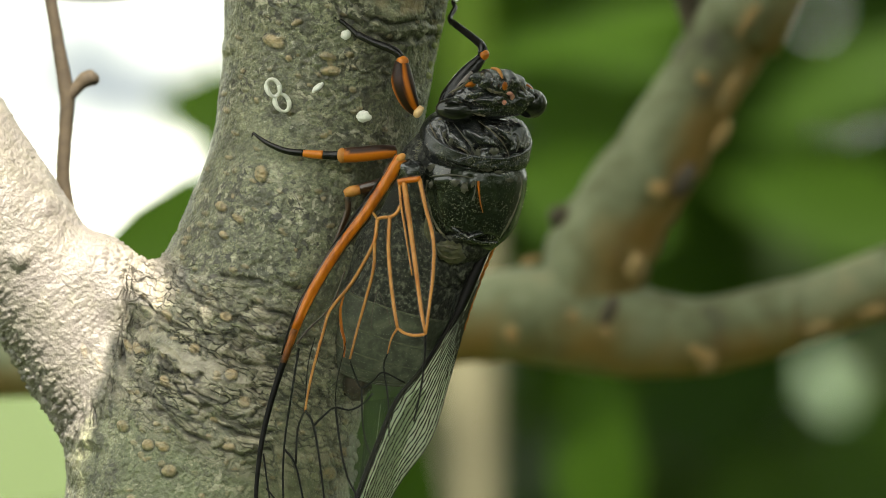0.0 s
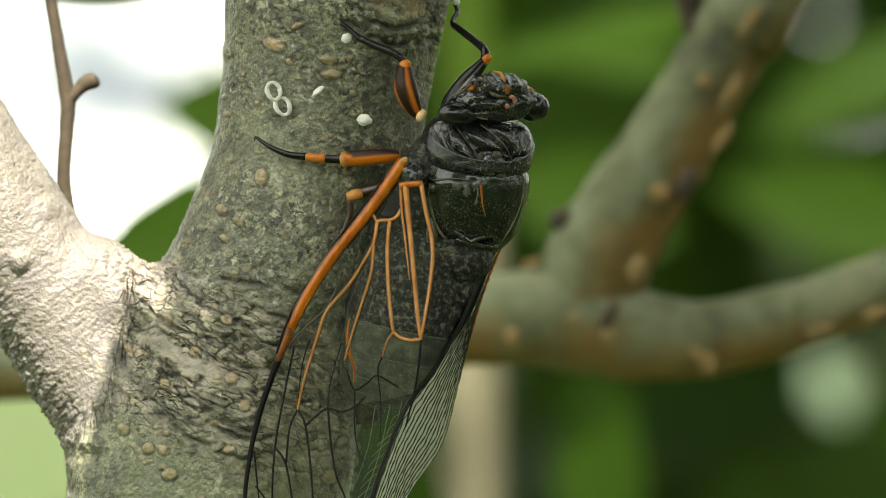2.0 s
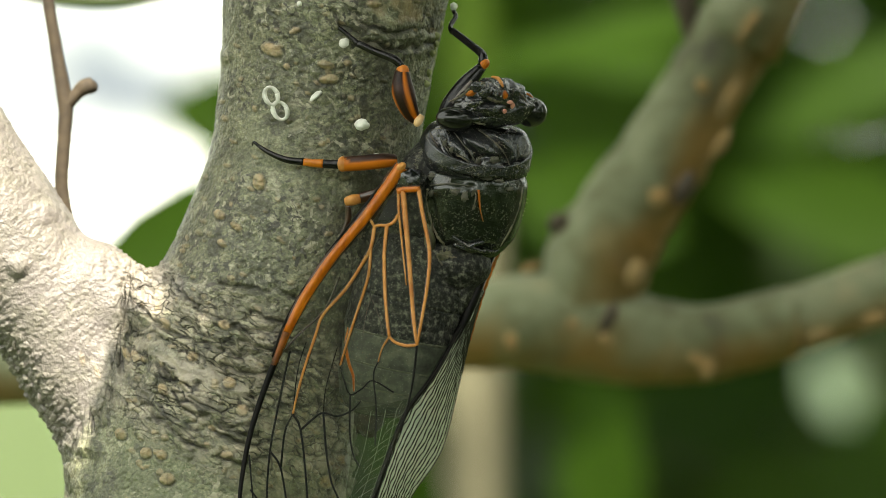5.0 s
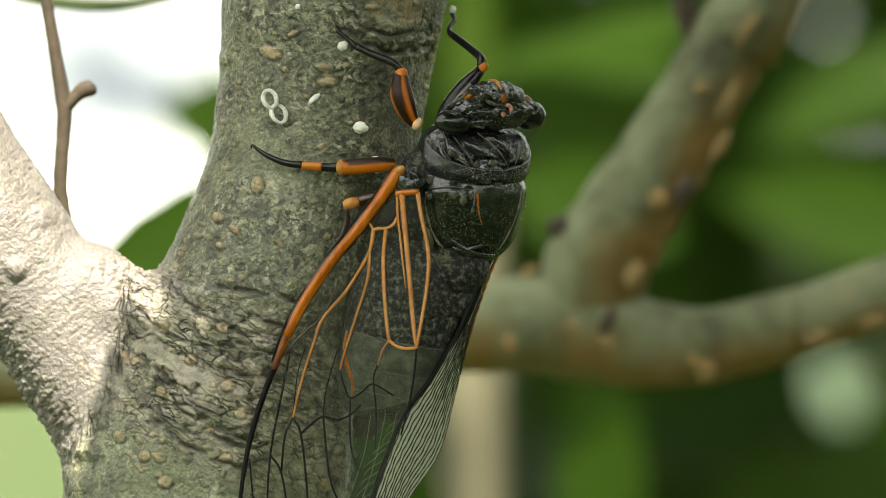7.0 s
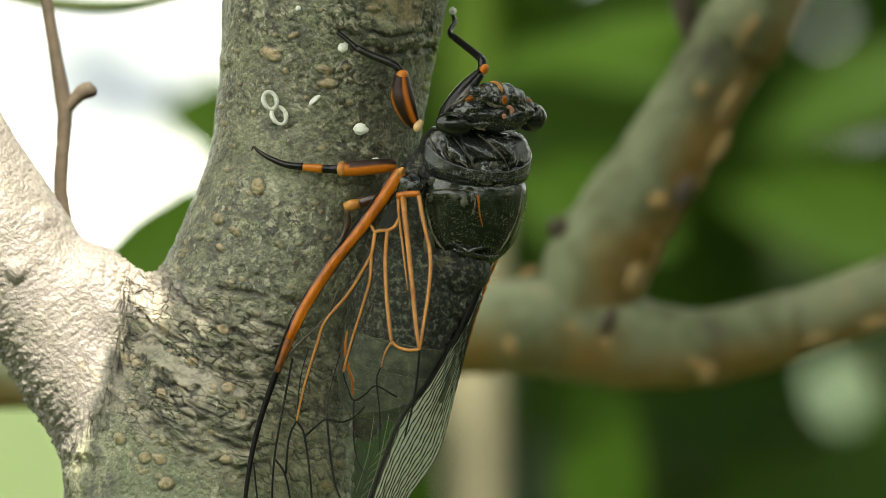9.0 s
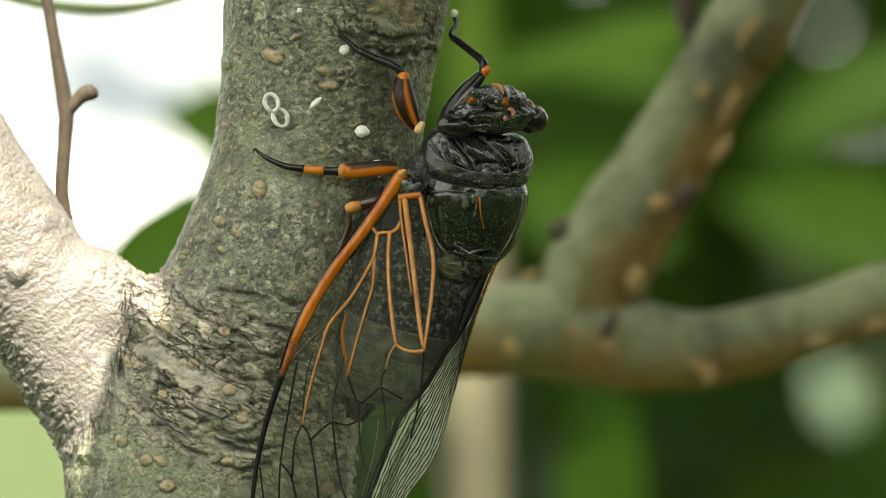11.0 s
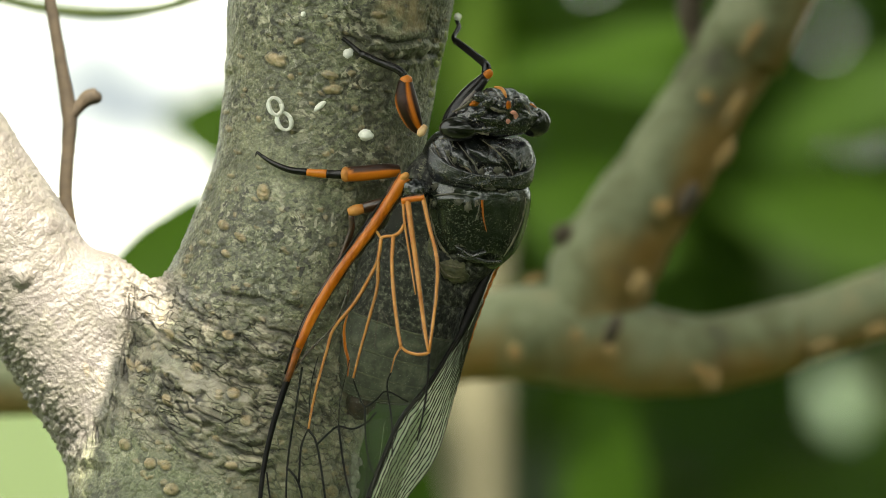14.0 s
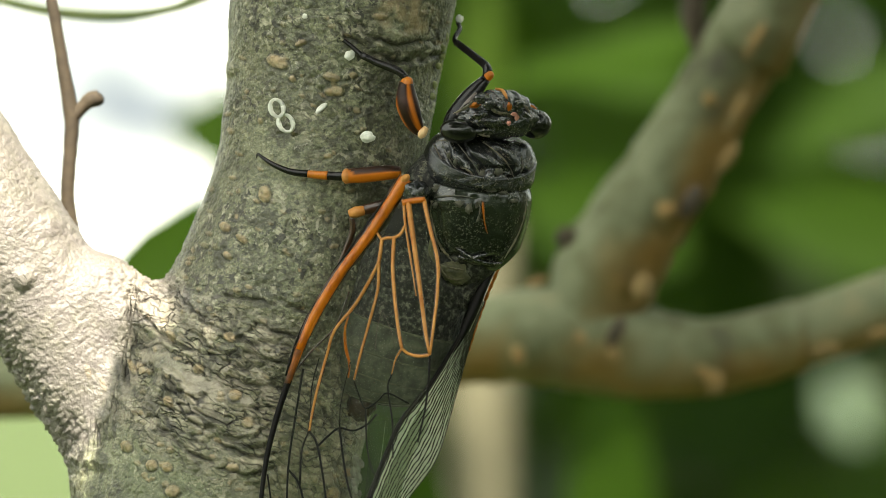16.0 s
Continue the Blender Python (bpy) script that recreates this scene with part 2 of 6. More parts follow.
mix_in(BARK, "brown", (0.36, 0.315, 0.24))
# Dark bark cracks, plus shade painted into folds and below lenticels.
mix_in(BARK, "crack_shade", (0.022, 0.019, 0.015))
crazing(BARK, "fold", -24.2, (3.2, 3.2, 0.9), 2.4, 0.09, (0.025, 0.022, 0.017), 0.85, 0.35, 0.32)
crazing(BARK, "pleat", -9, (0.75, 3.0, 7.0), 1.3, 0.12, (0.025, 0.022, 0.017), 0.85, 0.3, 0.35)
crazing(BARK, "flake", -8, (1.9, 1.9, 0.9), 2.0, 0.10, (0.03, 0.03, 0.022), 0.38, 0.16, 0.12)
crazing(BARK, "streak", -146.5, (0.8, 2.4, 5.0), 1.6, 0.05, (0.08, 0.065, 0.05), 0.4, 0.08, 0.14)
mix_in(BARK, "lenticel", (0.36, 0.27, 0.15))
FAR_BARK = mix_in(material("smooth_bark", [(0.048, 0.044, 0.024), (0.10, 0.108, 0.05), (0.165, 0.178, 0.10), (0.22, 0.20, 0.11)], scale=70, rough=0.8, bump=0.5, bump_scale=200, stops=[0.34, 0.46, 0.6, 0.74]), "ochre", (0.22, 0.12, 0.02))
TWIG = material("twig_bark", [(0.028, 0.020, 0.012), (0.072, 0.052, 0.030)], scale=400, rough=0.8, bump=0.5)
LICHEN = material("orange_lichen", [(0.17, 0.13, 0.06), (0.30, 0.18, 0.06)], scale=300, rough=0.9)
LICHEN_GREEN = material("pale_lichen", [(0.2, 0.22, 0.08), (0.38, 0.4, 0.2)], scale=900, rough=0.9)
LICHEN_GREY = material("grey_lichen", [(0.12, 0.125, 0.10), (0.3, 0.31, 0.26)], scale=900, rough=0.9)
GREEN_TWIG = material("green_twig", [(0.12, 0.16, 0.05), (0.2, 0.24, 0.08)], scale=100, rough=0.6)
LEAF = leaf_material("leaf", (0.012, 0.030, 0.003), (0.034, 0.069, 0.005), (0.042, 0.094, 0.004))
# Brighter copy of the leaf colour, for the bright patch beside the trunk.
BRIGHT_LEAF = leaf_material("bright_leaf", (0.04, 0.075, 0.010), (0.06, 0.10, 0.014), (0.07, 0.12, 0.010))
# Whitened leaf colour that stands in for a blurred sun glint.
GLINT_LEAF = leaf_material("glint_leaf", (0.2, 0.27, 0.17), (0.22, 0.3, 0.2), (0.12, 0.22, 0.05), 0.2, 0.5)
PALE_STEM = material("pale_stem", [(0.09, 0.083, 0.047), (0.14, 0.128, 0.075)], scale=20, rough=0.8)
GRASS = material("lawn", [(0.034, 0.052, 0.014), (0.064, 0.09, 0.026)], scale=3, rough=0.95, spec=0.15)
BLACK = material("black_shell", [(0.008, 0.009, 0.011), (0.020, 0.021, 0.024), (0.095, 0.09, 0.07)], scale=900, rough=0.18, bump=0.3, bump_scale=1700, stops=[0.3, 0.60, 0.74], spec=0.8, depth=0.0004)
SHELL = material("polished_shell", [(0.006, 0.008, 0.006), (0.017, 0.021, 0.015), (0.07, 0.075, 0.048)], scale=520, rough=0.14, bump=0.25, bump_scale=1600, stops=[0.3, 0.64, 0.8], spec=0.7, depth=0.0003)
DULL = material("hairy_black", [(0.005, 0.005, 0.005), (0.02, 0.02, 0.016), (0.13, 0.13, 0.10)], scale=1300, rough=0.5, bump=1.0, bump_scale=1800, stops=[0.40, 0.52, 0.68], spec=0.25)
blotch(SHELL, 3600, 300, (0.2, 0.19, 0.14), 0.6, 0.59)
blotch(BLACK, 3300, 420, (0.24, 0.215, 0.15), 0.6, 0.58)
EYE = material("eye", [(0.006, 0.006, 0.006), (0.014, 0.014, 0.013)], scale=300, rough=0.1, spec=0.5)
ORANGE = material("orange_vein", [(0.17, 0.034, 0.001), (0.37, 0.10, 0.002), (0.46, 0.15, 0.008)], scale=420, rough=0.32, bump=0.3, bump_scale=900, spec=0.35, stretch=(1, 1, 0.35))
PALE_ORANGE = material("pale_orange", [(0.30, 0.10, 0.010), (0.48, 0.23, 0.06)], scale=420, rough=0.4, spec=0.3)
BLACK_VEIN = material("black_vein", [(0.002, 0.002, 0.002), (0.007, 0.006, 0.005)], scale=300, rough=0.5, spec=0.12)
LEG_BLACK = material("leg_black", [(0.003, 0.003, 0.003), (0.012, 0.010, 0.011)], scale=500, rough=0.22, spec=0.3)
LEG_BROWN = material("leg_brown", [(0.014, 0.006, 0.003), (0.05, 0.017, 0.006)], scale=400, rough=0.3, coat=0.3)
STRIPED = mix_in(material("striped_leg", [(0.008, 0.004, 0.003), (0.03, 0.011, 0.005)], scale=400, rough=0.4, spec=0.2, bump=0.3), "stripe", (0.40, 0.115, 0.006))
HAIR = material("pale_hair", [(0.16, 0.15, 0.10), (0.3, 0.28, 0.2)], scale=900, rough=0.6)
DARK_VEIN = material("dark_brown_vein", [(0.012, 0.012, 0.008), (0.035, 0.034, 0.022)], scale=300, rough=0.5, spec=0.2)
PALE_VEIN = material("pale_vein", [(0.08, 0.10, 0.06), (0.2, 0.23, 0.15)], scale=900, rough=0.5)
ROSE = material("rose", [(0.45, 0.16, 0.12), (0.7, 0.35, 0.28)], scale=700, rough=0.4)
DUST = material("grey_dust", [(0.03, 0.028, 0.022), (0.15, 0.14, 0.105)], scale=1200, rough=0.8, bump=0.5)
TAIL = material("tail", [(0.008, 0.006, 0.005), (0.05, 0.03, 0.018)], scale=900, rough=0.45, bump=0.8, spec=0.3, depth=0.0008)
FRINGE = material("fringe", [(0.035, 0.038, 0.028), (0.13, 0.135, 0.095)], scale=1500, rough=0.7, spec=0.2)
RUST = material("rust_vein", [(0.03, 0.012, 0.003), (0.22, 0.065, 0.005)], scale=380, rough=0.4, bump=0.3, bump_scale=900, spec=0.25)
STRAW = material("straw", [(0.04, 0.035, 0.024), (0.19, 0.16, 0.10)], scale=1700, rough=0.6, bump=0.5)
JOINT = material("joint", [(0.5, 0.3, 0.12), (0.65, 0.45, 0.25)], scale=400, rough=0.45)
OLIVE = material("olive_plate", [(0.014, 0.014, 0.009), (0.12, 0.115, 0.055)], scale=800, rough=0.5, bump=0.6)
DARK_RING = material("dark_ring", [(0.016, 0.018, 0.013), (0.045, 0.050, 0.036), (0.10, 0.108, 0.075)], scale=450, rough=0.4, bump=0.5, bump_scale=1200, spec=0.3)
GREY_BROWN = material("grey_brown", [(0.10, 0.08, 0.075), (0.2, 0.17, 0.15)], scale=500, rough=0.4)
WAX = material("white_wax", [(0.5, 0.5, 0.44), (0.75, 0.75, 0.68)], scale=900, rough=0.7, bump=0.4)
MEMBRANE = membrane_material("wing_membrane", (0.96, 0.97, 0.92), (0.28, 0.30, 0.20), 0.95, 1.12)
# The folded wing's sky reflection is put into its milky colour.
SHEEN_MEMBRANE = membrane_material("sheen_membrane", (0.7, 0.75, 0.63), (0.72, 0.78, 0.62), 0.24, 1.3)
HIND_MEMBRANE = membrane_material("hind_membrane", (0.62, 0.66, 0.55), (0.2, 0.24, 0.16), 0.9, 1.15)


# ---- shapes ----
def smooth_path(points, steps):
    """Catmull-Rom through rows of numbers."""
    p = np.array(points, float)
    p = np.vstack([2 * p[0] - p[1], p, 2 * p[-1] - p[-2]])
    out = []
    for i in range(1, len(p) - 2):
        for u in np.linspace(0, 1, steps, endpoint=False):
            a, b, c, d = p[i - 1], p[i], p[i + 1], p[i + 2]
            out.append(0.5 * (2 * b + (c - a) * u + (2 * a - 5 * b + 4 * c - d) * u ** 2 + (3 * b - a - 3 * c + d) * u ** 3))
    out.append(p[-2])
    return np.array(out)


def to_mesh(name, verts, faces, smooth=True):
    """A mesh from millimetres."""
    me = bpy.data.meshes.new(name)
    me.from_pydata([tuple(v) for v in np.asarray(verts, float) * MM], [], [tuple(f) for f in faces])
    if smooth:
        me.polygons.foreach_set("use_smooth", [True] * len(me.polygons))
    me.update()
    return me


def tube(path, sides=10, flat=1.0, wobble=0.0, seed=0):
    """Vertices and faces of a closed tube round rows (x, y, z, radius); flat squeezes it front to back."""
    path = np.asarray(path, float)
    tang = np.gradient(path[:, :3], axis=0)
    tang /= np.linalg.norm(tang, axis=1)[:, None] + 1e-9
    ref = np.array((0.0, 1.0, 0.0)) if abs(tang[:, 1]).mean() < 0.8 else np.array((1.0, 0, 0))
    rng = np.random.RandomState(seed)
    verts, faces = [], []
    for i, (row, d) in enumerate(zip(path, tang)):
        a = np.cross(d, ref)
        a /= np.linalg.norm(a)
        b = np.cross(a, d)
        for k in range(sides):
            w = 2 * math.pi * k / sides
            r = row[3] * (1 + wobble * rng.uniform(-1, 1))
            verts.append(row[:3] + r * (math.cos(w) * a + flat * math.sin(w) * b))
        if i:
            o, q = (i - 1) * sides, i * sides
            faces += [(o + k, o + (k + 1) % sides, q + (k + 1) % sides, q + k) for k in range(sides)]
    n = len(path)
    verts += [path[0, :3], path[-1, :3]]
    faces += [((k + 1) % sides, k, n * sides) for k in range(sides)]
    faces += [((n - 1) * sides + k, (n - 1) * sides + (k + 1) % sides, n * sides + 1) for k in range(sides)]
    return verts, faces


def blob(centre, radii, turn=None, rings=24, sides=36, shape=None):
    """A closed rounded body; shape(unit vectors) gives a factor on the radius."""
    u = np.linspace(0, math.pi, rings + 1)[1:-1]
    w = np.linspace(0, 2 * math.pi, sides, endpoint=False)
    d = np.array([(math.sin(a) * math.cos(b), math.sin(a) * math.sin(b), math.cos(a)) for a in u for b in w] + [(0, 0, 1), (0, 0, -1)])
    f = shape(d)[:, None] if shape else 1.0
    v = d * np.array(radii) * f
    if turn is not None:
        v = v @ np.array(turn.to_3x3()).T
    v = v + np.array(centre)
    faces = []
    for i in range(rings - 2):
        for k in range(sides):
            a, b = i * sides + k, i * sides + (k + 1) % sides
            faces.append((a, a + sides, b + sides, b))
    top, low, last = len(v) - 2, len(v) - 1, (rings - 2) * sides
    for k in range(sides):
        faces.append((top, k, (k + 1) % sides))
        faces.append((low, last + (k + 1) % sides, last + k))
    return v, faces


def joined(*pieces):
    """Several vertex and face lists in one."""
    verts, faces = [], []
    for v, f in pieces:
        o = len(verts)
        verts += [tuple(a) for a in v]
        faces += [tuple(i + o for i in q) for q in f]
    return verts, faces


def part(name, shape, mat, parent=None, label="", at=(0, 0, 0), smooth=True):
    """One mesh object; shape and at in millimetres of the parent's space."""
    me = to_mesh(name, *shape, smooth=smooth)
    me.materials.append(mat)
    ob = new(name, me)
    ob.location = Vector(at) * MM
    if parent is not None:
        ob.parent = parent
    if label:
        ob["label"] = label
    return ob


def thing(name, at, label, category, group="", kind=""):
    """An Empty that carries parts; at in millimetres from the fork."""
    ob = new(name)
    ob.empty_display_size = 0.01
    ob.location = Vector(at) * MM + Vector((0, 0, HEIGHT))
    return tagged(ob, label, category, group, kind)


def hashed(i, j, k, seed):
    h = (i * 374761393 + j * 668265263 + k * 2147483647 + seed * 1274126177) & 0xFFFFFFFF
    h = ((h ^ (h >> 13)) * 1274126177) & 0xFFFFFFFF
    return ((h ^ (h >> 16)) & 0xFFFF) / 65535.0


def grain(p, seed=0):
    """Smooth random field, -1 to 1, over rows of points."""
    p = np.asarray(p, float)
    f = np.floor(p).astype(np.int64)
    u = p - f
    u = u * u * (3 - 2 * u)
    out = 0
    for dx in (0, 1):
        for dy in (0, 1):
            for dz in (0, 1):
                w = (u[:, 0] if dx else 1 - u[:, 0]) * (u[:, 1] if dy else 1 - u[:, 1]) * (u[:, 2] if dz else 1 - u[:, 2])
                out = out + w * hashed(f[:, 0] + dx, f[:, 1] + dy, f[:, 2] + dz, seed)
    return 2 * out - 1


def grains(p, seed=0, octaves=4):
    return sum(grain(np.asarray(p) * 2 ** i, seed + i) / 2 ** i for i in range(octaves)) / 1.8


# ---- the forked tree ----
TRUNK = [(-34.05, 17.00, -45.42)+(21.93,), (-33.48, 17.00, -35.67)+(19.93,), (-31.20, 17.00, -25.92)+(18.82,), (-26.70, 16.00, -12.91)+(17.06,), (-23.19, 15.00, -3.16)+(15.79,), (-19.38, 15.00, 9.00)+(14.67,), (-17.84, 15.00, 16.30)+(14.67,), (-16.30, 15.00, 27.65)+(15.15,), (-15.00, 15.00, 38.19)+(16.03,), (-13.95, 15.00, 47.11)+(15.95,)]
LIMB = [(-39.46, 20.00, -33.34)+(10.37,), (-51.57, 18.00, -14.72)+(9.73,), (-63.70, 17.00, 3.98)+(9.41,), (-75.89, 17.00, 22.83)+(9.25,)]


def round_cones(p, path):
    """Distance from points to a chain of round cones."""
    best = np.full(len(p), 1e9)
    for a, b in zip(path[:-1], path[1:]):
        d = b[:3] - a[:3]
        u = np.clip(((p - a[:3]) @ d) / (d @ d), 0, 1)
        best = np.minimum(best, np.linalg.norm(p - a[:3] - u[:, None] * d, axis=1) - (a[3] + u * (b[3] - a[3])))
    return best


TRUNK_LINE, LIMB_LINE = smooth_path(TRUNK, 3), smooth_path(LIMB, 4)
SADDLE = np.array([(*(-50.24, 16.00, -5.76), 7.5), (*(-46.94, 15.00, -7.62), 6.6), (*(-43.70, 15.00, -9.08), 6.6), (*(-40.05, 15.00, -9.49), 6.7), (*(-35.63, 16.00, -9.01), 6.3)])


def fork_distance(p):
    a, b = round_cones(p, TRUNK_LINE), round_cones(p, LIMB_LINE)
    k = 5.0
    h = np.clip(0.5 + 0.5 * (b - a) / k, 0, 1)
    c = b * (1 - h) + a * h - k * h * (1 - h)
    a, k = round_cones(p, SADDLE), 2.0
    h = np.clip(0.5 + 0.5 * (c - a) / k, 0, 1)
    return c * (1 - h) + a * h - k * h * (1 - h)


def surface_net(field, low, high, step):
    """Quads on the zero of a field of distances, on a grid that is only filled near the surface."""
    low = np.array(low, float)
    coarse = 3 * step
    n = (np.ceil((np.array(high) - low) / coarse)).astype(int)
    ax = [low[i] + coarse * np.arange(n[i] + 1) for i in range(3)]
    g = np.stack(np.meshgrid(*ax, indexing="ij"), -1).reshape(-1, 3)
    c = field(g).reshape(n + 1)
    fine = np.repeat(np.repeat(np.repeat(c, 3, 0), 3, 1), 3, 2)
    near = np.argwhere(np.abs(fine) < 1.9 * coarse)
    fine[tuple(near.T)] = field(low + near * step)
    inside = fine < 0
    cells = tuple(s - 1 for s in fine.shape)
    cut = lambda o: tuple(slice(o[i], o[i] + cells[i]) for i in range(3))
    corners = [(i, j, k) for i in (0, 1) for j in (0, 1) for k in (0, 1)]
    count = sum(inside[cut(o)].astype(np.int8) for o in corners)
    active = np.argwhere((count > 0) & (count < 8))
    total, hits = np.zeros((len(active), 3)), np.zeros(len(active))
    for a in corners:
        for axis in range(3):
            if a[axis]:
                continue
            b = tuple(a[i] + (i == axis) for i in range(3))
            va, vb = fine[tuple((active + a).T)], fine[tuple((active + b).T)]
            m = (va < 0) != (vb < 0)
            u = np.where(m, va / np.where(m, va - vb, 1), 0)
            q = np.array(a, float) + u[:, None] * (np.array(b) - np.array(a))
            total += q * m[:, None]
            hits += m
    verts = low + (active + total / hits[:, None]) * step
    index = np.full(cells, -1, np.int64)
    index[tuple(active.T)] = np.arange(len(active))
    faces = []
    for axis in range(3):
        s0 = [slice(1, c_) for c_ in cells]
        s0[axis] = slice(0, cells[axis])
        s1 = list(s0)
        s1[axis] = slice(1, cells[axis] + 1)
        va, vb = inside[tuple(s0)], inside[tuple(s1)]
        e = np.argwhere(va != vb) + np.array([0 if i == axis else 1 for i in range(3)])
        way = inside[tuple(e.T)]
        o1, o2 = [np.eye(3, dtype=int)[(axis + i) % 3] for i in (1, 2)]
        q = np.stack([index[tuple((e - o).T)] for o in (0 * o1, o1, o1 + o2, o2)], 1)
        q[~way] = q[~way][:, ::-1]
        faces.append(q)
    return verts, np.vstack(faces)


def near_line(v, line, reach):
    """1 on a drawn line over the front of the bark, falling to 0 at reach."""
    p = smooth_path(line, 5)[:, [0, 2]]
    q = v[:, [0, 2]]
    near = np.flatnonzero(((q > p.min(0) - reach) & (q < p.max(0) + reach)).all(1))
    q = q[near]
    best = np.full(len(q), 1e9)
    for a, b in zip(p[:-1], p[1:]):
        d = b - a
        u = np.clip(((q - a) @ d) / (d @ d + 1e-9), 0, 1)
        best = np.minimum(best, np.linalg.norm(q - a - u[:, None] * d, axis=1))
    out = np.zeros(len(v))
    out[near] = np.clip(1 - best / reach, 0, 1)
    return out


def bump_at(v, centre, rx, rz, turn=0.0):
    c, s = math.cos(turn), math.sin(turn)
    dx, dz = v[:, 0] - centre[0], v[:, 2] - centre[2]
    return np.clip(1 - ((c * dx + s * dz) / rx) ** 2 - ((c * dz - s * dx) / rz) ** 2, 0, 1)


def lumps(p, seed=0):
    """Distance to the nearest of scattered points, about 0 to 1: rounded lumps with creases between."""
    return plates(p, seed)[0]


def plates(p, seed=0):
    """Scattered cells: distance to the nearest point, distance to the cell's border, and a random height for each cell."""
    p = np.asarray(p, float)
    f = np.floor(p).astype(np.int64)
    best, second, tone = np.full(len(p), 9.0), np.full(len(p), 9.0), np.zeros(len(p))
    for dx in (-1, 0, 1):
        for dy in (-1, 0, 1):
            for dz in (-1, 0, 1):
                c = f + (dx, dy, dz)
                r = [hashed(c[:, 0], c[:, 1], c[:, 2], seed + k) for k in range(3)]
                d = ((p - c - np.stack(r, 1)) ** 2).sum(1)
                nearer = d < best
                second = np.where(nearer, best, np.minimum(second, d))
                tone = np.where(nearer, (r[0] + 3.7 * r[1]) % 1.0, tone)
                best = np.where(nearer, d, best)
    return np.sqrt(best), np.sqrt(second) - np.sqrt(best), tone


def within(weight, v, fn):
    """fn over the points where weight counts, 0 elsewhere."""
    k = np.flatnonzero(weight > 0.02)
    out = np.zeros(len(v))
    out[k] = fn(v[k])
    return out * weight


def warped(v, size, amount, seed=6):
    return v + amount * np.stack([grain(v / size, seed), grain(v / size, seed + 1), grain(v / size, seed + 2)], 1)


# folds of the collar under the fork, drawn over the front of the bark: (x, z) from the fork
FOLDS = [[(-38.3, -4.0), (-35.5, -6.8), (-32.5, -9.0), (-29.3, -10.5), (-26.3, -11.4)], [(-31.9, -4.2), (-27.5, -5.0), (-23.5, -5.6), (-20.0, -6.6)],
         [(-42.9, -8.0), (-39.0, -10.8), (-35.0, -12.4), (-30.5, -14.0), (-27.0, -15.3)], [(-41.0, -12.8), (-37.5, -16.4), (-33.8, -17.3), (-30.3, -19.9), (-26.4, -20.8)],
         [(-40.2, -16.0), (-37.0, -19.3), (-33.5, -21.6), (-30.5, -22.8)], [(-34.0, -22.8), (-31.5, -24.2), (-28.6, -24.7), (-25.7, -23.6)], [(-33.0, -24.6), (-30.0, -26.3), (-26.5, -26.9), (-23.0, -26.2)],
         [(-41.8, -20.2), (-39.4, -24.0), (-36.0, -26.6), (-33.0, -28.0)], [(-30.5, -16.0), (-27.5, -17.1), (-24.2, -17.2), (-20.8, -18.4)], [(-27.0, -8.4), (-23.4, -9.8), (-19.6, -10.4)],
         [(-28.4, -12.6), (-24.4, -13.6), (-20.4, -14.4), (-17.4, -14.2)], [(-25.2, -20.2), (-22.4, -21.4), (-19.0, -21.6)], [(-37.4, -8.2), (-33.0, -12.0), (-28.6, -13.4)], [(-31.5, -28.9), (-28.0, -29.6), (-24.2, -29.0)],
         [(-36.0, -21.0), (-32.4, -23.4), (-29.6, -25.4), (-25.6, -25.6)]]
RUCKS = [[(-13.9, 35.2), (-10.7, 32.4), (-6.7, 31.0), (-1.1, 31.8)], [(-15.3, 34.0), (-13.1, 31.2), (-9.1, 29.4), (-5.1, 28.9), (-1.1, 29.9)]]


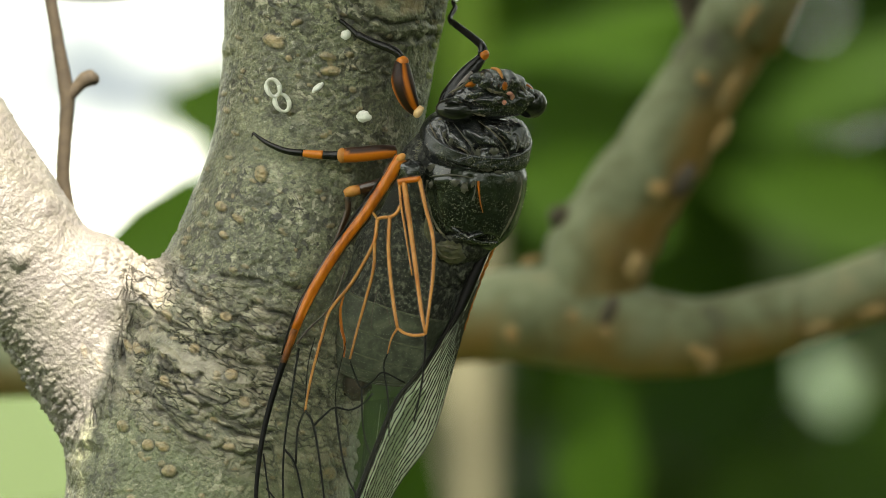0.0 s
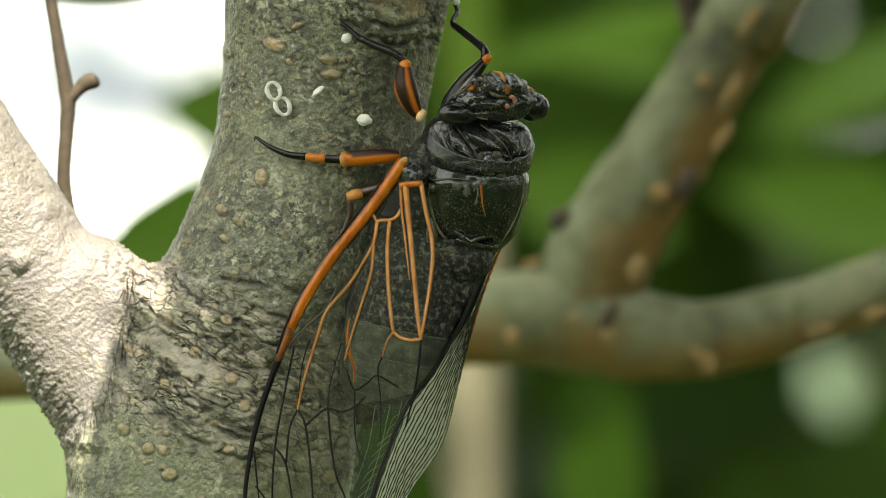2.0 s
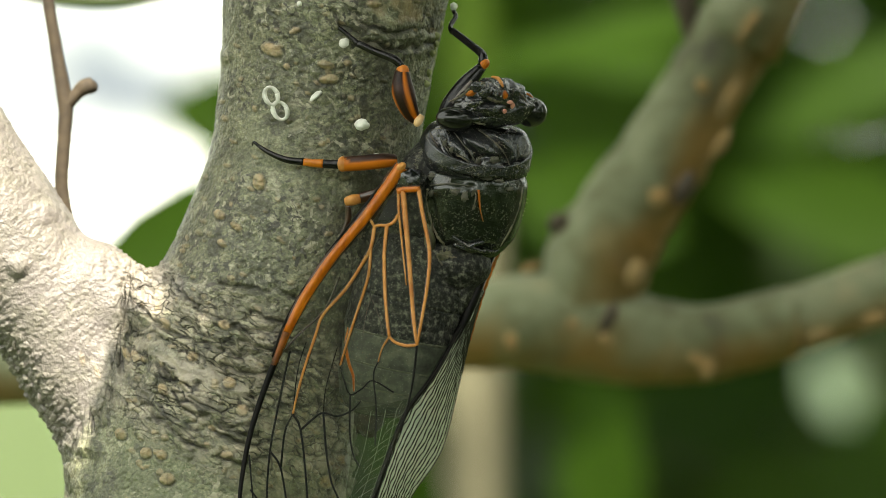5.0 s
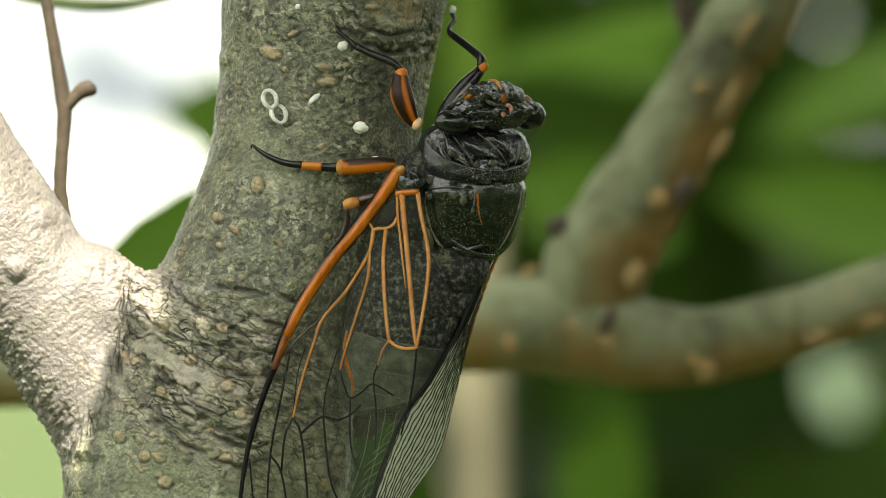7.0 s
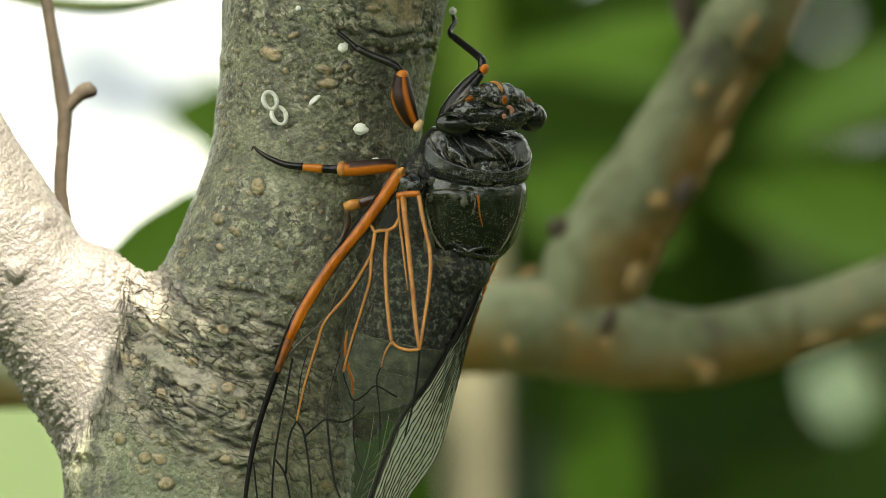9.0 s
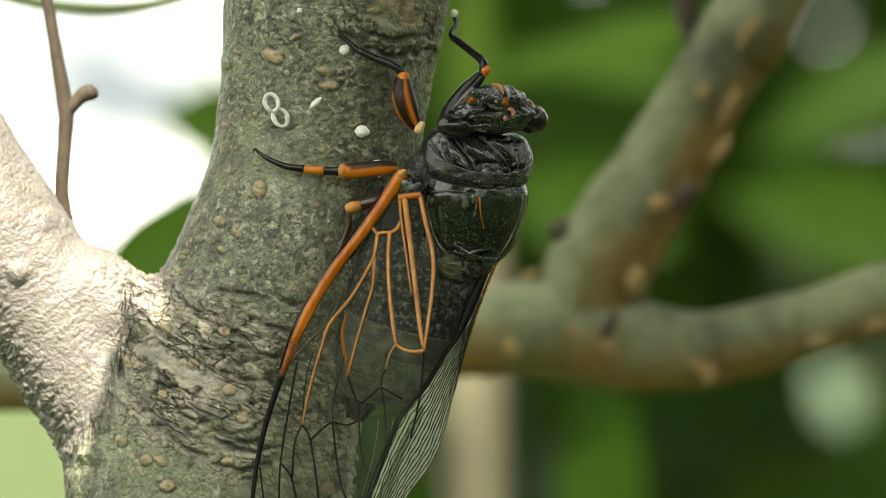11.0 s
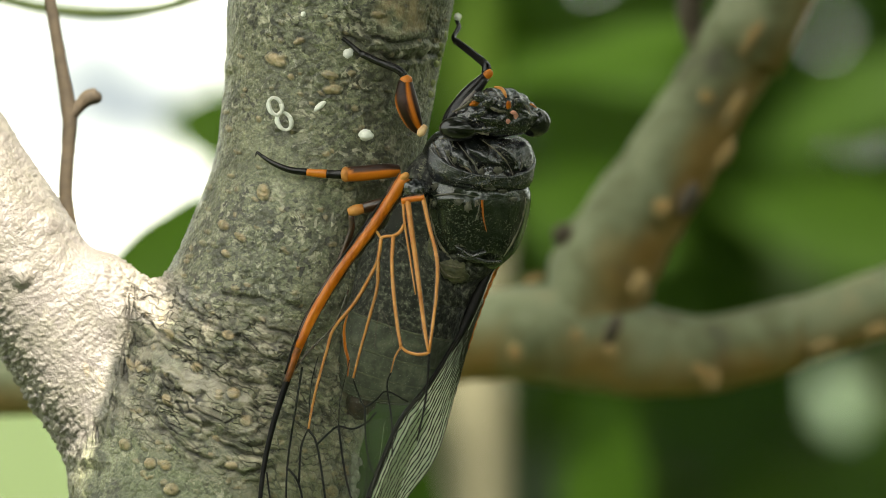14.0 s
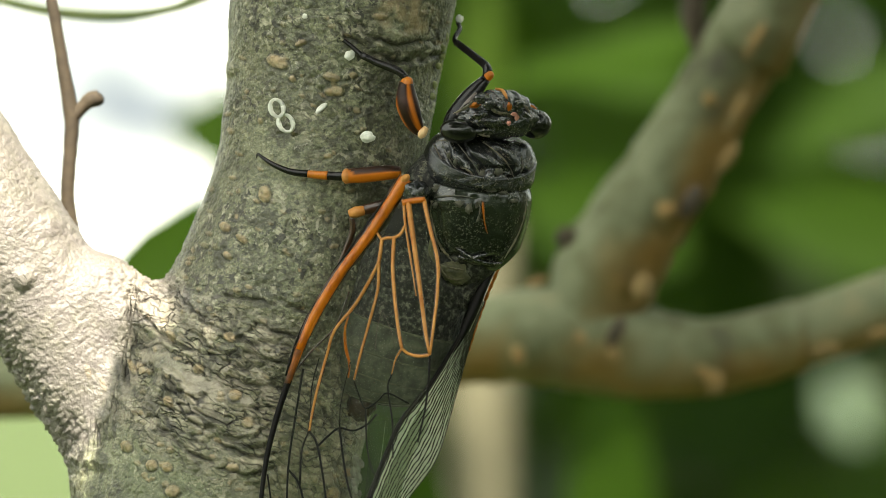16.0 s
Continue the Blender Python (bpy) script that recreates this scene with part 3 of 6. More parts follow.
def build_fork():
    near, quads = surface_net(fork_distance, (-78, -6, -44), (18, 24, 44), 0.22)
    rear, more = surface_net(fork_distance, (-78, 23, -44), (18, 46, 44), 0.6)
    v, f = np.vstack([near, rear]), np.vstack([quads, more + len(near)])
    e = 0.3
    n = np.stack([fork_distance(v + d) - fork_distance(v - d) for d in np.eye(3) * e], 1)
    n /= np.linalg.norm(n, axis=1)[:, None]
    front = np.clip(-n[:, 1] * 2.2 + 0.1, 0, 1)
    seen = np.clip(-n[:, 1] * 2.2 + 0.8, 0, 1)
    a, b = round_cones(v, TRUNK_LINE), round_cones(v, LIMB_LINE)
    on_limb = np.clip(0.5 + (a - b) / 6, 0, 1)
    x, z = v[:, 0], v[:, 2]
    patchy = np.clip(0.5 + 1.2 * grains(v / 9.0, 71, 2), 0, 1)
    crack_shade = np.zeros(len(v))
    h = 0.32 * grains(v / 7.0, 3) + (0.12 - 0.04 * on_limb) * grains(v / 1.1, 11)
    # small flat flakes of the trunk, each a little higher or lower than the next
    trunk = (1 - on_limb) * seen
    k = np.flatnonzero(trunk > 0.02)
    c = warped(v[k], 1.7, 0.5) / (1.9, 1.9, 1.25)
    _, gap, tone = plates(c, 81)
    here = trunk[k] * (0.25 + 0.75 * patchy[k])
    h[k] += here * (0.16 * tone - 0.14 * np.clip(1 - gap / 0.14, 0, 1))
    crack_shade[k] = np.maximum(crack_shade[k], here * 0.55 * np.clip(1 - gap / 0.10, 0, 1) * (grain(v[k] / 3.0, 87) > -0.1))
    _, gap, tone = plates(warped(v[k], 0.9, 0.25) / (0.75, 0.75, 0.5), 85)
    h[k] += trunk[k] * (0.10 * tone - 0.07 * np.clip(1 - gap / 0.2, 0, 1)) * np.clip(0.6 + 0.8 * grain(v[k] / 5.0, 88), 0, 1)
    # wrinkled collar that wraps down under the fork
    collar = np.clip(1.35 - (np.abs(z + 15.87 + 0.45 * (x + 35.40)) / 13) ** 2, 0, 1) * (1 - on_limb) * front
    along, over = 0.91 * x - 0.41 * z, 0.91 * z + 0.41 * x
    lie = np.stack([along, v[:, 1], over], 1)
    k = np.flatnonzero(collar > 0.02)
    c = warped(lie[k], 2.6, 0.9) / (4.6, 4.0, 1.25)
    _, gap, tone = plates(c, 91)
    part_of = collar[k] * np.clip(0.55 + 0.9 * grains(v[k] / 6.0, 27, 2), 0.1, 1)
    h[k] += part_of * (0.5 * tone - 0.36 * np.clip(1 - gap / 0.14, 0, 1))
    crack_shade[k] = np.maximum(crack_shade[k], part_of * np.clip(1.3 - gap / 0.10, 0, 1))
    w = lie[k] / (7.0, 7.0, 2.3) + 0.4 * (warped(v[k], 3.0, 1.0) - v[k])
    h[k] += part_of * 0.35 * (1 - 2 * np.abs(grain(w, 21)))
    wave = v + 0.55 * np.stack([grain(v / 1.3, 16), 0 * x, grain(v / 1.3, 17)], 1)
    for i, line in enumerate(FOLDS + RUCKS):
        line = [(q[0], 0, q[1]) for q in line]
        depth = np.clip(0.8 + 0.9 * grain(v / 1.8, 115 + i), 0.1, 1.6) * front
        h -= 0.6 * near_line(wave, line, 0.42) * depth
        h += 0.32 * np.sqrt(near_line(wave, [(q[0], 0, q[2] + 0.95) for q in line], 1.1)) * depth
        h += 0.25 * near_line(wave, [(q[0], 0, q[2] - 0.9) for q in line], 0.8) * depth
        crack_shade = np.maximum(crack_shade, np.clip(near_line(wave, line, 0.46) * 1.9, 0, 1) * front * np.clip(0.55 + 0.7 * grains(v / 1.6, 5, 2), 0, 0.95))
    # raised smooth scar
    scar = near_line(wave, [(-42.0, 0, -13.2), (-40.2, 0, -13.6), (-37.4, 0, -15.6), (-34.2, 0, -17.2), (-30.4, 0, -19.0), (-27.8, 0, -19.9)], 1.35) * front
    h = h * (1 - 0.8 * np.clip(scar * 2, 0, 1)) + 0.65 * np.sqrt(scar)
    crack_shade *= 1 - np.clip(scar * 3, 0, 1)
    # upright folds where limb and trunk meet
    seam = np.clip(1 - np.abs(on_limb - 0.45) / 0.4, 0, 1) * np.clip((-2.31 - z) / 4, 0, 1) * np.clip((z + 30) / 6, 0, 1) * front
    w = np.stack([(x + 0.16 * z) / 0.8, v[:, 1] / 4, z / 8.0], 1)
    pleat = within(seam, w, lambda q: 0.5 - np.abs(grains(q, 31, 2)) * 1.5)
    h += 1.1 * pleat
    crack_shade = np.maximum(crack_shade, np.clip(-2.2 * pleat, 0, 0.85))
    # fine cross wrinkles and short slits on the limb
    slant = np.stack([0.55 * x - 0.83 * z, v[:, 1], 0.83 * x + 0.55 * z], 1)
    h += within(on_limb, slant, lambda q: 0.10 * grains(q / (0.55, 2.0, 2.6), 41, 3) + 0.07 * grains(q / 0.7, 43, 2))
    slit = within(on_limb * seen, slant, lambda q: np.clip(7 * (grains(q / (0.42, 2.0, 2.4), 67, 2) - 0.40) , 0, 1) * np.clip(1.4 * grains(q / 4.0, 69, 2) + 0.45, 0, 1))
    h -= 0.22 * slit
    crack_shade = np.maximum(crack_shade, 0.6 * slit)
    # ragged scales along the limb's outer edge
    edge = np.clip(-(n[:, 0] * 0.83 + n[:, 2] * 0.55) * 1.6 - 0.45, 0, 1) * on_limb
    k = np.flatnonzero(edge > 0.02)
    _, gap, tone = plates(warped(slant[k], 1.2, 0.3) / (0.75, 1.4, 1.7), 97)
    h[k] += edge[k] * (0.6 * tone - 0.35 * np.clip(1 - gap / 0.2, 0, 1))
    crack_shade[k] = np.maximum(crack_shade[k], 0.7 * edge[k] * np.clip(1.0 - gap / 0.12, 0, 1))
    # crumbly bark in the crotch
    crotch = np.sqrt(bump_at(v, (-43.38, 0.00, -2.95), 8.0, 3.4, -0.25))
    h += 0.9 * within(crotch, v, lambda q: 0.55 - lumps(q / (0.9, 0.9, 0.7), 99))
    # knobs
    for q, r, up in (((-60.28, 0.00, -2.07), 1.7, 0.9), ((-60.92, 0.00, -1.12), 3.2, 0.35), ((-51.75, 0.00, -27.83), 2.4, 1.0), ((-52.15, 0.00, -31.82), 2.8, 1.0), ((-56.53, 0.00, 5.66), 2.0, 0.5), ((-49.36, 0.00, -27.83), 1.8, 0.8), ((-31.02, 0.00, 27.99), 1.4, 0.9)):
        h += up * bump_at(v, q, r, r) * (0.85 + 0.25 * grain(v / 0.9, 51)) * front
    # lenticels: corky ovals, the shade below each painted as a dark rim
    rng = np.random.RandomState(4)
    spots = [((-24.00, 0.00, 28.63), 1.7, 0.9, -0.4), ((-16.27, 0.00, 26.39), 1.3, 0.6, -0.2), ((-15.87, 0.00, 24.40), 1.5, 0.7, 0.1), ((-25.76, 0.00, 9.89), 0.95, 1.25, 0), ((-31.42, 0.00, 5.26), 0.9, 0.7, -0.5), ((-35.00, 0.00, -14.83), 0.9, 0.7, -0.3), ((-29.82, 0.00, -18.42), 1.0, 0.9, 0), ((-39.23, 0.00, -19.46), 0.7, 0.8, 0), ((-28.07, 0.00, -22.25), 0.9, 0.8, 0), ((-38.99, 0.00, -10.29), 0.9, 0.7, -0.3), ((-38.59, 0.00, -31.97), 1.1, 0.9, 0), ((-41.62, 0.00, -28.39), 0.9, 0.8, 0), ((-39.39, 0.00, -28.63), 0.8, 0.7, 0), ((-45.37, 0.00, -25.84), 0.9, 0.8, 0), ((-30.22, 0.00, -28.63), 0.9, 0.6, 0), ((-16.51, 0.00, -32.61), 1.0, 1.1, 0.6), ((-14.35, 0.00, -29.58), 0.6, 0.7, 0), ((-43.38, 0.00, -14.91), 0.7, 1.0, 0.5),
             ((-30.5, 0.00, -10.3), 0.9, 0.7, -0.4), ((-44.8, 0.00, -14.6), 0.5, 1.2, 0.5), ((-51.2, 0.00, -15.2), 0.45, 1.3, 0.2), ((-49.0, 0.00, -17.2), 0.4, 1.1, 0.4), ((-29.0, 0.00, 3.6), 1.0, 0.5, -0.6), ((-31.0, 0.00, 1.2), 0.8, 0.5, -0.6), ((-20.6, 0.00, 31.2), 0.9, 0.4, 0.3), ((-9.6, 0.00, 35.0), 1.2, 0.5, 0.0)]
    named = len(spots)
    for i in range(300):
        spots.append(((rng.uniform(-46, 2), 0, rng.uniform(-36, 36)), rng.uniform(0.3, 0.7), rng.uniform(0.22, 0.48), rng.uniform(-0.6, 0.2)))
    mask = np.zeros(len(v))
    for i, (c, rx, rz, turn) in enumerate(spots):
        k = np.flatnonzero((np.abs(x - c[0]) < 2.5) & (np.abs(z - c[2]) < 2.5))
        q = bump_at(v[k], c, rx, rz, turn)
        h[k] += (1 - 0.7 * on_limb[k]) * min(rx, 0.8) * (0.6 if i < named else 0.35) * q ** 0.8 * front[k]
        mask[k] = np.maximum(mask[k], (0.9 if i < named else 0.1 + 0.7 * ((i * 37) % 10) / 10) * np.clip(q * 2.5, 0, 1) * front[k] * (1 - 0.6 * on_limb[k]) * (0.75 + 0.5 * grain(v[k] / 0.5, 59)))
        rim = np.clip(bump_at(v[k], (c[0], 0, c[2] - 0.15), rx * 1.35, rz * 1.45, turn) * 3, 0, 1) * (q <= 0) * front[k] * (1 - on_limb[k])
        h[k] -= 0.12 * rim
        crack_shade[k] = np.maximum(crack_shade[k], (0.6 if i < named else 0.35) * rim * (grain(v[k] / 0.8, 57) > -0.35))
    # brown scar patch high on the trunk
    mask = np.maximum(mask, 0.75 * np.clip(2 * bump_at(v, (-5.50, 0.00, 35.2), 5.0, 3.2), 0, 1) * np.clip(0.6 + 1.5 * grains(v / 1.6, 61, 3), 0, 1))
    brown = np.clip(collar * (0.45 + 0.9 * grains(v / 2.0, 63, 3)), 0, 0.75)
    brown = np.maximum(brown, np.clip(1.8 * bump_at(v, (-42.98, 0.00, -3.11), 8.0, 3.6, -0.25), 0, 1) * np.clip(0.2 + 0.7 * grains(v / 1.3, 65, 3), 0, 0.5))
    moss = np.clip((x + 47.0) / 3, 0, 1) * np.clip((-22.25 - z) / 6, 0, 1) * (1 - on_limb) * np.clip(0.45 + 0.6 * grains(v / 4.0, 77, 3), 0, 0.8)
    pale = np.maximum(np.clip(on_limb * 1.4 - 0.2, 0, 1) * (0.75 + 0.25 * grains(v / 2.5, 73, 3)), 0.25 * np.clip(scar * 2, 0, 1))
    pale = np.maximum(pale, np.clip(2.2 * bump_at(v, (-43.5, 0.00, -4.2), 8.5, 4.6, -0.25), 0, 0.8))
    v = v + n * h[:, None]
    me = bpy.data.meshes.new("trunk")
    me.vertices.add(len(v))
    me.vertices.foreach_set("co", (v * MM).astype(np.float32).ravel())
    me.loops.add(f.size)
    me.loops.foreach_set("vertex_index", f.astype(np.int32).ravel())
    me.polygons.add(len(f))
    me.polygons.foreach_set("loop_start", np.arange(0, f.size, 4, dtype=np.int32))
    me.polygons.foreach_set("use_smooth", [True] * len(f))
    for key, value in (("lenticel", mask), ("crack_shade", np.clip(crack_shade, 0, 1)), ("brown", brown), ("fold", collar * (1 - np.clip(scar * 3, 0, 1))), ("flake", np.clip((1 - on_limb) * (0.35 + 0.65 * patchy) * (1 - collar), 0, 1)), ("pleat", np.clip(seam * 1.6, 0, 1)), ("streak", on_limb * np.clip(0.35 + 1.2 * grains(v / 6.0, 45, 2), 0, 1)), ("moss", moss), ("pale", pale)):
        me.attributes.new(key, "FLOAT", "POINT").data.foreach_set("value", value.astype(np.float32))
    me.update(calc_edges=True)
    me.flip_normals() if me.polygons[0].normal.dot(Vector(n[f[0][0]])) < 0 else None
    me.validate()
    me.materials.append(BARK)
    return me


def leaf_blade(length, width, fold=0.15, droop=0.1):
    """A pointed blade folded along its rib: rows of vertices, six faces."""
    xs = (0.0, 0.18, 0.45, 0.75, 1.0)
    ws = (0.02, 0.62, 1.0, 0.62, 0.02)
    v, f = [], []
    for u, w in zip(xs, ws):
        d = -droop * length * u * u
        v += [(-w * width / 2, u * length, d + fold * w * width / 2), (0, u * length, d), (w * width / 2, u * length, d + fold * w * width / 2)]
    for i in range(4):
        o = 3 * i
        f += [(o, o + 1, o + 4, o + 3), (o + 1, o + 2, o + 5, o + 4)]
    return np.array(v), f


def leaves(places):
    """Blades at rows of (pose, length, width) in one shape."""
    pieces = []
    for m, length, width in places:
        v, f = leaf_blade(length, width)
        r = np.array(m.to_3x3())
        pieces.append((v @ r.T + np.array(m.translation), f))
    return joined(*pieces)


def facing(place, way, spin):
    """Pose of a blade whose face looks along way."""
    q = Vector(way).normalized().to_track_quat("Z", "Y").to_matrix().to_4x4()
    return Matrix.Translation(place) @ q @ Matrix.Rotation(spin, 4, "Z")


tree = thing("tree", (-30, 17, -HEIGHT * 1000), "grey-green forked tree trunk with lumpy lenticelled bark", "tree")
fork = new("trunk", build_fork())
fork.parent, fork.location = tree, (0.030, -0.017, HEIGHT)
o = np.array((30, -17, HEIGHT * 1000, 0))
part("lower_trunk", tube(smooth_path([np.array((-33.48, 17.00, -35.67)+(19.62,)) + o + (0, 0, -4, 0), np.array((-38, 17, -300, 24)) + o, np.array((-30, 17, -900, 30)) + o, np.array((-30, 17, -1610, 42)) + o], 6), 20), BARK, tree)
part("upper_trunk", tube(smooth_path([np.array((-15.00, 15.00, 38.19)+(15.71,)) + o, np.array((-8, 18, 150, 15)) + o, np.array((10, 30, 400, 13)) + o, np.array((0, 10, 800, 8)) + o], 6), 16), BARK, tree)
part("limb", tube(smooth_path([np.array((-72.64, 17.00, 17.79)+(9.01,)) + o, np.array((-140, 10, 110, 8.5)) + o, np.array((-230, -60, 330, 7)) + o, np.array((-260, -90, 600, 3)) + o], 6), 14), BARK, tree)


def shading_leaves():
    """Unseen leaves added to keep the trunk in shade, their edge fitted to the shadow line."""
    rng = np.random.RandomState(8)
    out = []
    def blade_over(base, tip, width):
        """A blade that throws its shadow from base to tip, given on the upright plane through the fork."""
        p, q = [Vector((k[0], 0, k[1])) + SUN * 215 for k in (base, tip)]
        d = q - p
        d -= SUN * d.dot(SUN)
        m = Matrix((d.cross(SUN).normalized(), d.normalized(), SUN)).transposed().to_4x4()
        out.append((Matrix.Translation(p) @ m, d.length, width))
    for base, tip, width in (((-18, 75), (-38.6, 3), 28), ((-32, -75), (-44, 4), 26), ((-36, -75), (-46.5, 0), 22), ((-37, -32), (-49.6, -9), 9), ((-44, -60), (-50.6, -20), 8), ((-14, 60), (-28, -30), 30), ((-25, 45), (-37, -12), 18), ((0, 90), (-16, -20), 50), ((2, -95), (-12, 30), 50), ((30, 80), (20, -40), 60), ((34, -90), (24, 30), 60), ((-8, 130), (-20, 40), 44)):
        blade_over(base, tip, width)
    def lights_limb(m, n, w):
        """Whether a blade would shade the sunny limb."""
        v = np.array([m @ Vector(q) for q in leaf_blade(n, w)[0]])
        u = v[:, 1] / SUN.y
        q = v - u[:, None] * np.array(SUN)
        edge = np.interp(q[:, 2], (-40, -20, -16, -10, -1, 10, 16, 26, 50), (-51, -50.5, -49, -48, -46, -39, -40, -41, -42))
        return ((q[:, 0] < edge + 2) & (q[:, 0] > -110) & (abs(q[:, 2]) < 75)).any()

    # Keeps leaves out of the camera's line to the fork.
    def in_view(c):
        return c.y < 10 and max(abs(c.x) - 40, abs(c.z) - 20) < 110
    for i in range(500):
        c = Vector((rng.uniform(-30, 140), rng.uniform(0, 170), rng.uniform(-60, 80))) + SUN * rng.uniform(260, 520)
        n = rng.uniform(60, 95)
        m = facing(c, SUN + Vector(rng.uniform(-0.4, 0.4, 3)), rng.uniform(0, 6))
        if not lights_limb(m, n, n * 0.5) and not in_view(c):
            out.append((m, n, n * 0.5))
    # Invented leaves to the right that hold back sky light.
    for i in range(700):
        c = Vector((rng.uniform(-300, 560), rng.uniform(-560, 240), rng.uniform(-260, 640)))
        if in_view(c) or c.x < 170 or c.y > 60 and c.z < 260:
            continue
        m = facing(c, rng.normal(size=3) + (0, 0, 1.5), rng.uniform(0, 6))
        n, w = rng.uniform(60, 95), rng.uniform(28, 42)
        if not lights_limb(m, n, w):
            out.append((m, n, w))
    v, f = leaves(out)
    return np.array(v) + o[:3], f


tagged(part("crown", shading_leaves(), LEAF, tree, "unseen leaves added to shade the trunk"), kind="stuff")

# ---- ground and distance ----
ground = new("ground", to_mesh("ground", [(-4e5, -2e5, 0), (4e5, -2e5, 0), (4e5, 8e5, 0), (-4e5, 8e5, 0)], [(0, 1, 2, 3)], False))
ground.data.materials.append(GRASS)
tagged(ground, "sunlit green lawn far out of focus", "ground", kind="structure")

# ---- branches of the tree behind ----
DEEP = 150
behind = thing("background_tree", (420, DEEP, -HEIGHT * 1000), "blurred grey-green tree with orange-spotted branches", "tree")
o2 = np.array((-420, -DEEP, HEIGHT * 1000, 0))
part("trunk", tube(smooth_path([np.array((420, DEEP, -1605, 60)) + o2, np.array((425, DEEP, -700, 50)) + o2, np.array((415, DEEP, 0, 42)) + o2, np.array((420, DEEP, 700, 25)) + o2], 6), 18), FAR_BARK, behind)
branch = part("branch", tube(smooth_path([np.array((420, DEEP, 130, 16)) + o2, np.array((210, DEEP, 40, 10)) + o2] + [np.array(q) + o2 for q in ((73.00, 150.00, -6.43)+(5.77,), (57.36, 150.00, -11.55)+(5.96,), (43.39, 150.00, -14.99)+(6.33,), (31.29, 150.00, -14.34)+(7.64,), (20.11, 150.00, -12.01)+(8.57,), (8.94, 150.00, -12.01)+(7.45,), (-7.82, 150.00, -14.81)+(6.33,), (-35.76, 150.00, -18.53)+(5.77,), (-73.00, 150.00, -19.93)+(5.40,), (-91.63, 150.00, -20.39)+(4.66,))], 6), 18, wobble=0.04, seed=3), FAR_BARK, behind, "mottled horizontal branch")
leaning = part("upright_branch", tube(smooth_path([np.array(q) + o2 for q in ((21.04, 150.00, -14.81)+(6.52,), (25.70, 150.00, -1.77)+(8.57,), (30.36, 150.00, 6.61)+(8.01,), (36.87, 150.00, 15.92)+(7.45,), (43.39, 150.00, 27.28)+(6.89,), (51.31, 150.00, 41.06)+(6.89,), (59.22, 150.00, 55.96)+(6.52,))] + [np.array((170, DEEP + 20, 300, 4)) + o2], 6), 18, wobble=0.05, seed=5), FAR_BARK, behind, "leaning branch with orange patches")
for limb, seed in ((branch, 3), (leaning, 9)):
    # ochre crust grows on the sheltered side of the branches
    me = limb.data
    co, no = np.zeros(len(me.vertices) * 3), np.zeros(len(me.vertices) * 3)
    me.vertices.foreach_get("co", co)
    me.vertices.foreach_get("normal", no)
    co, no = co.reshape(-1, 3) / MM, no.reshape(-1, 3)
    side = -(no @ np.array((0.62, -0.1, -0.62)))
    crust = np.clip(1.3 * side + 0.9 * grains(co / 9.0, seed, 3) - 0.05, 0, 0.85)
    me.attributes.new("ochre", "FLOAT", "POINT").data.foreach_set("value", crust.astype(np.float32))
part("stub", tube(smooth_path([np.array(q) + o2 for q in ((42.46, 150.00, 33.62)+(1.86,), (41.06, 150.00, 37.34)+(1.86,), (40.13, 150.00, 42.00)+(2.23,), (41.06, 150.00, 46.65)+(1.68,))], 4), 10), TWIG, behind, "dark side twig")
part("knot", blob(np.array((19.31, 147.00, 4.55)) + o2[:3], (1.9, 1.9, 1.9), None, 10, 14), TWIG, behind)
for q, rx, rz, turn in (((42.43, 138.00, 26.97), 1.6, 1.6, 0), ((49.94, 141.00, 36.56), 1.3, 4.0, 0.55), ((46.85, 140.00, 24.99), 1.3, 4.4, 0.5), ((45.60, 141.00, 17.63), 1.4, 3.4, 0.6), ((35.38, 139.00, 8.85), 2.4, 2.0, 0), ((21.33, 137.00, -11.86), 1.4, 1.3, 0), ((11.25, 140.00, -14.85), 1.6, 2.0, 0), ((43.29, 143.00, -19.15), 2.2, 2.4, 0), ((41.36, 141.00, -17.45), 1.5, 1.2, 0), ((31.39, 138.00, -3.59), 2.0, 2.8, 0.5), ((26.69, 138.00, -14.45), 1.4, 1.4, 0), ((61.60, 143.00, -13.78), 3.2, 1.2, -0.3), ((70.92, 144.00, -11.02), 3.4, 1.2, -0.3), ((14.37, 139.00, -2.67), 2.4, 1.0, -0.4)):
    part("lichen_patch", blob(np.array(q) + o2[:3], (rx * 0.75, 0.9, rz * 0.8), Matrix.Rotation(turn, 4, "Y"), 10, 16, lambda d: 1 + 0.35 * grains(d * 2.3 + rx, 7, 2)), LICHEN, behind, "orange lichen patch")
for q, rx, rz in (((39.51, 141.00, 10.25), 1.5, 3.0), ((27.27, 139.00, -10.96), 1.1, 2.6)):
    part("bark_scar", blob(np.array(q) + o2[:3], (rx, 1.0, rz), Matrix.Rotation(0.5, 4, "Y"), 10, 16, lambda d: 1 + 0.3 * grains(d * 2.3, 9, 2)), TWIG, behind, "dark bark scar")

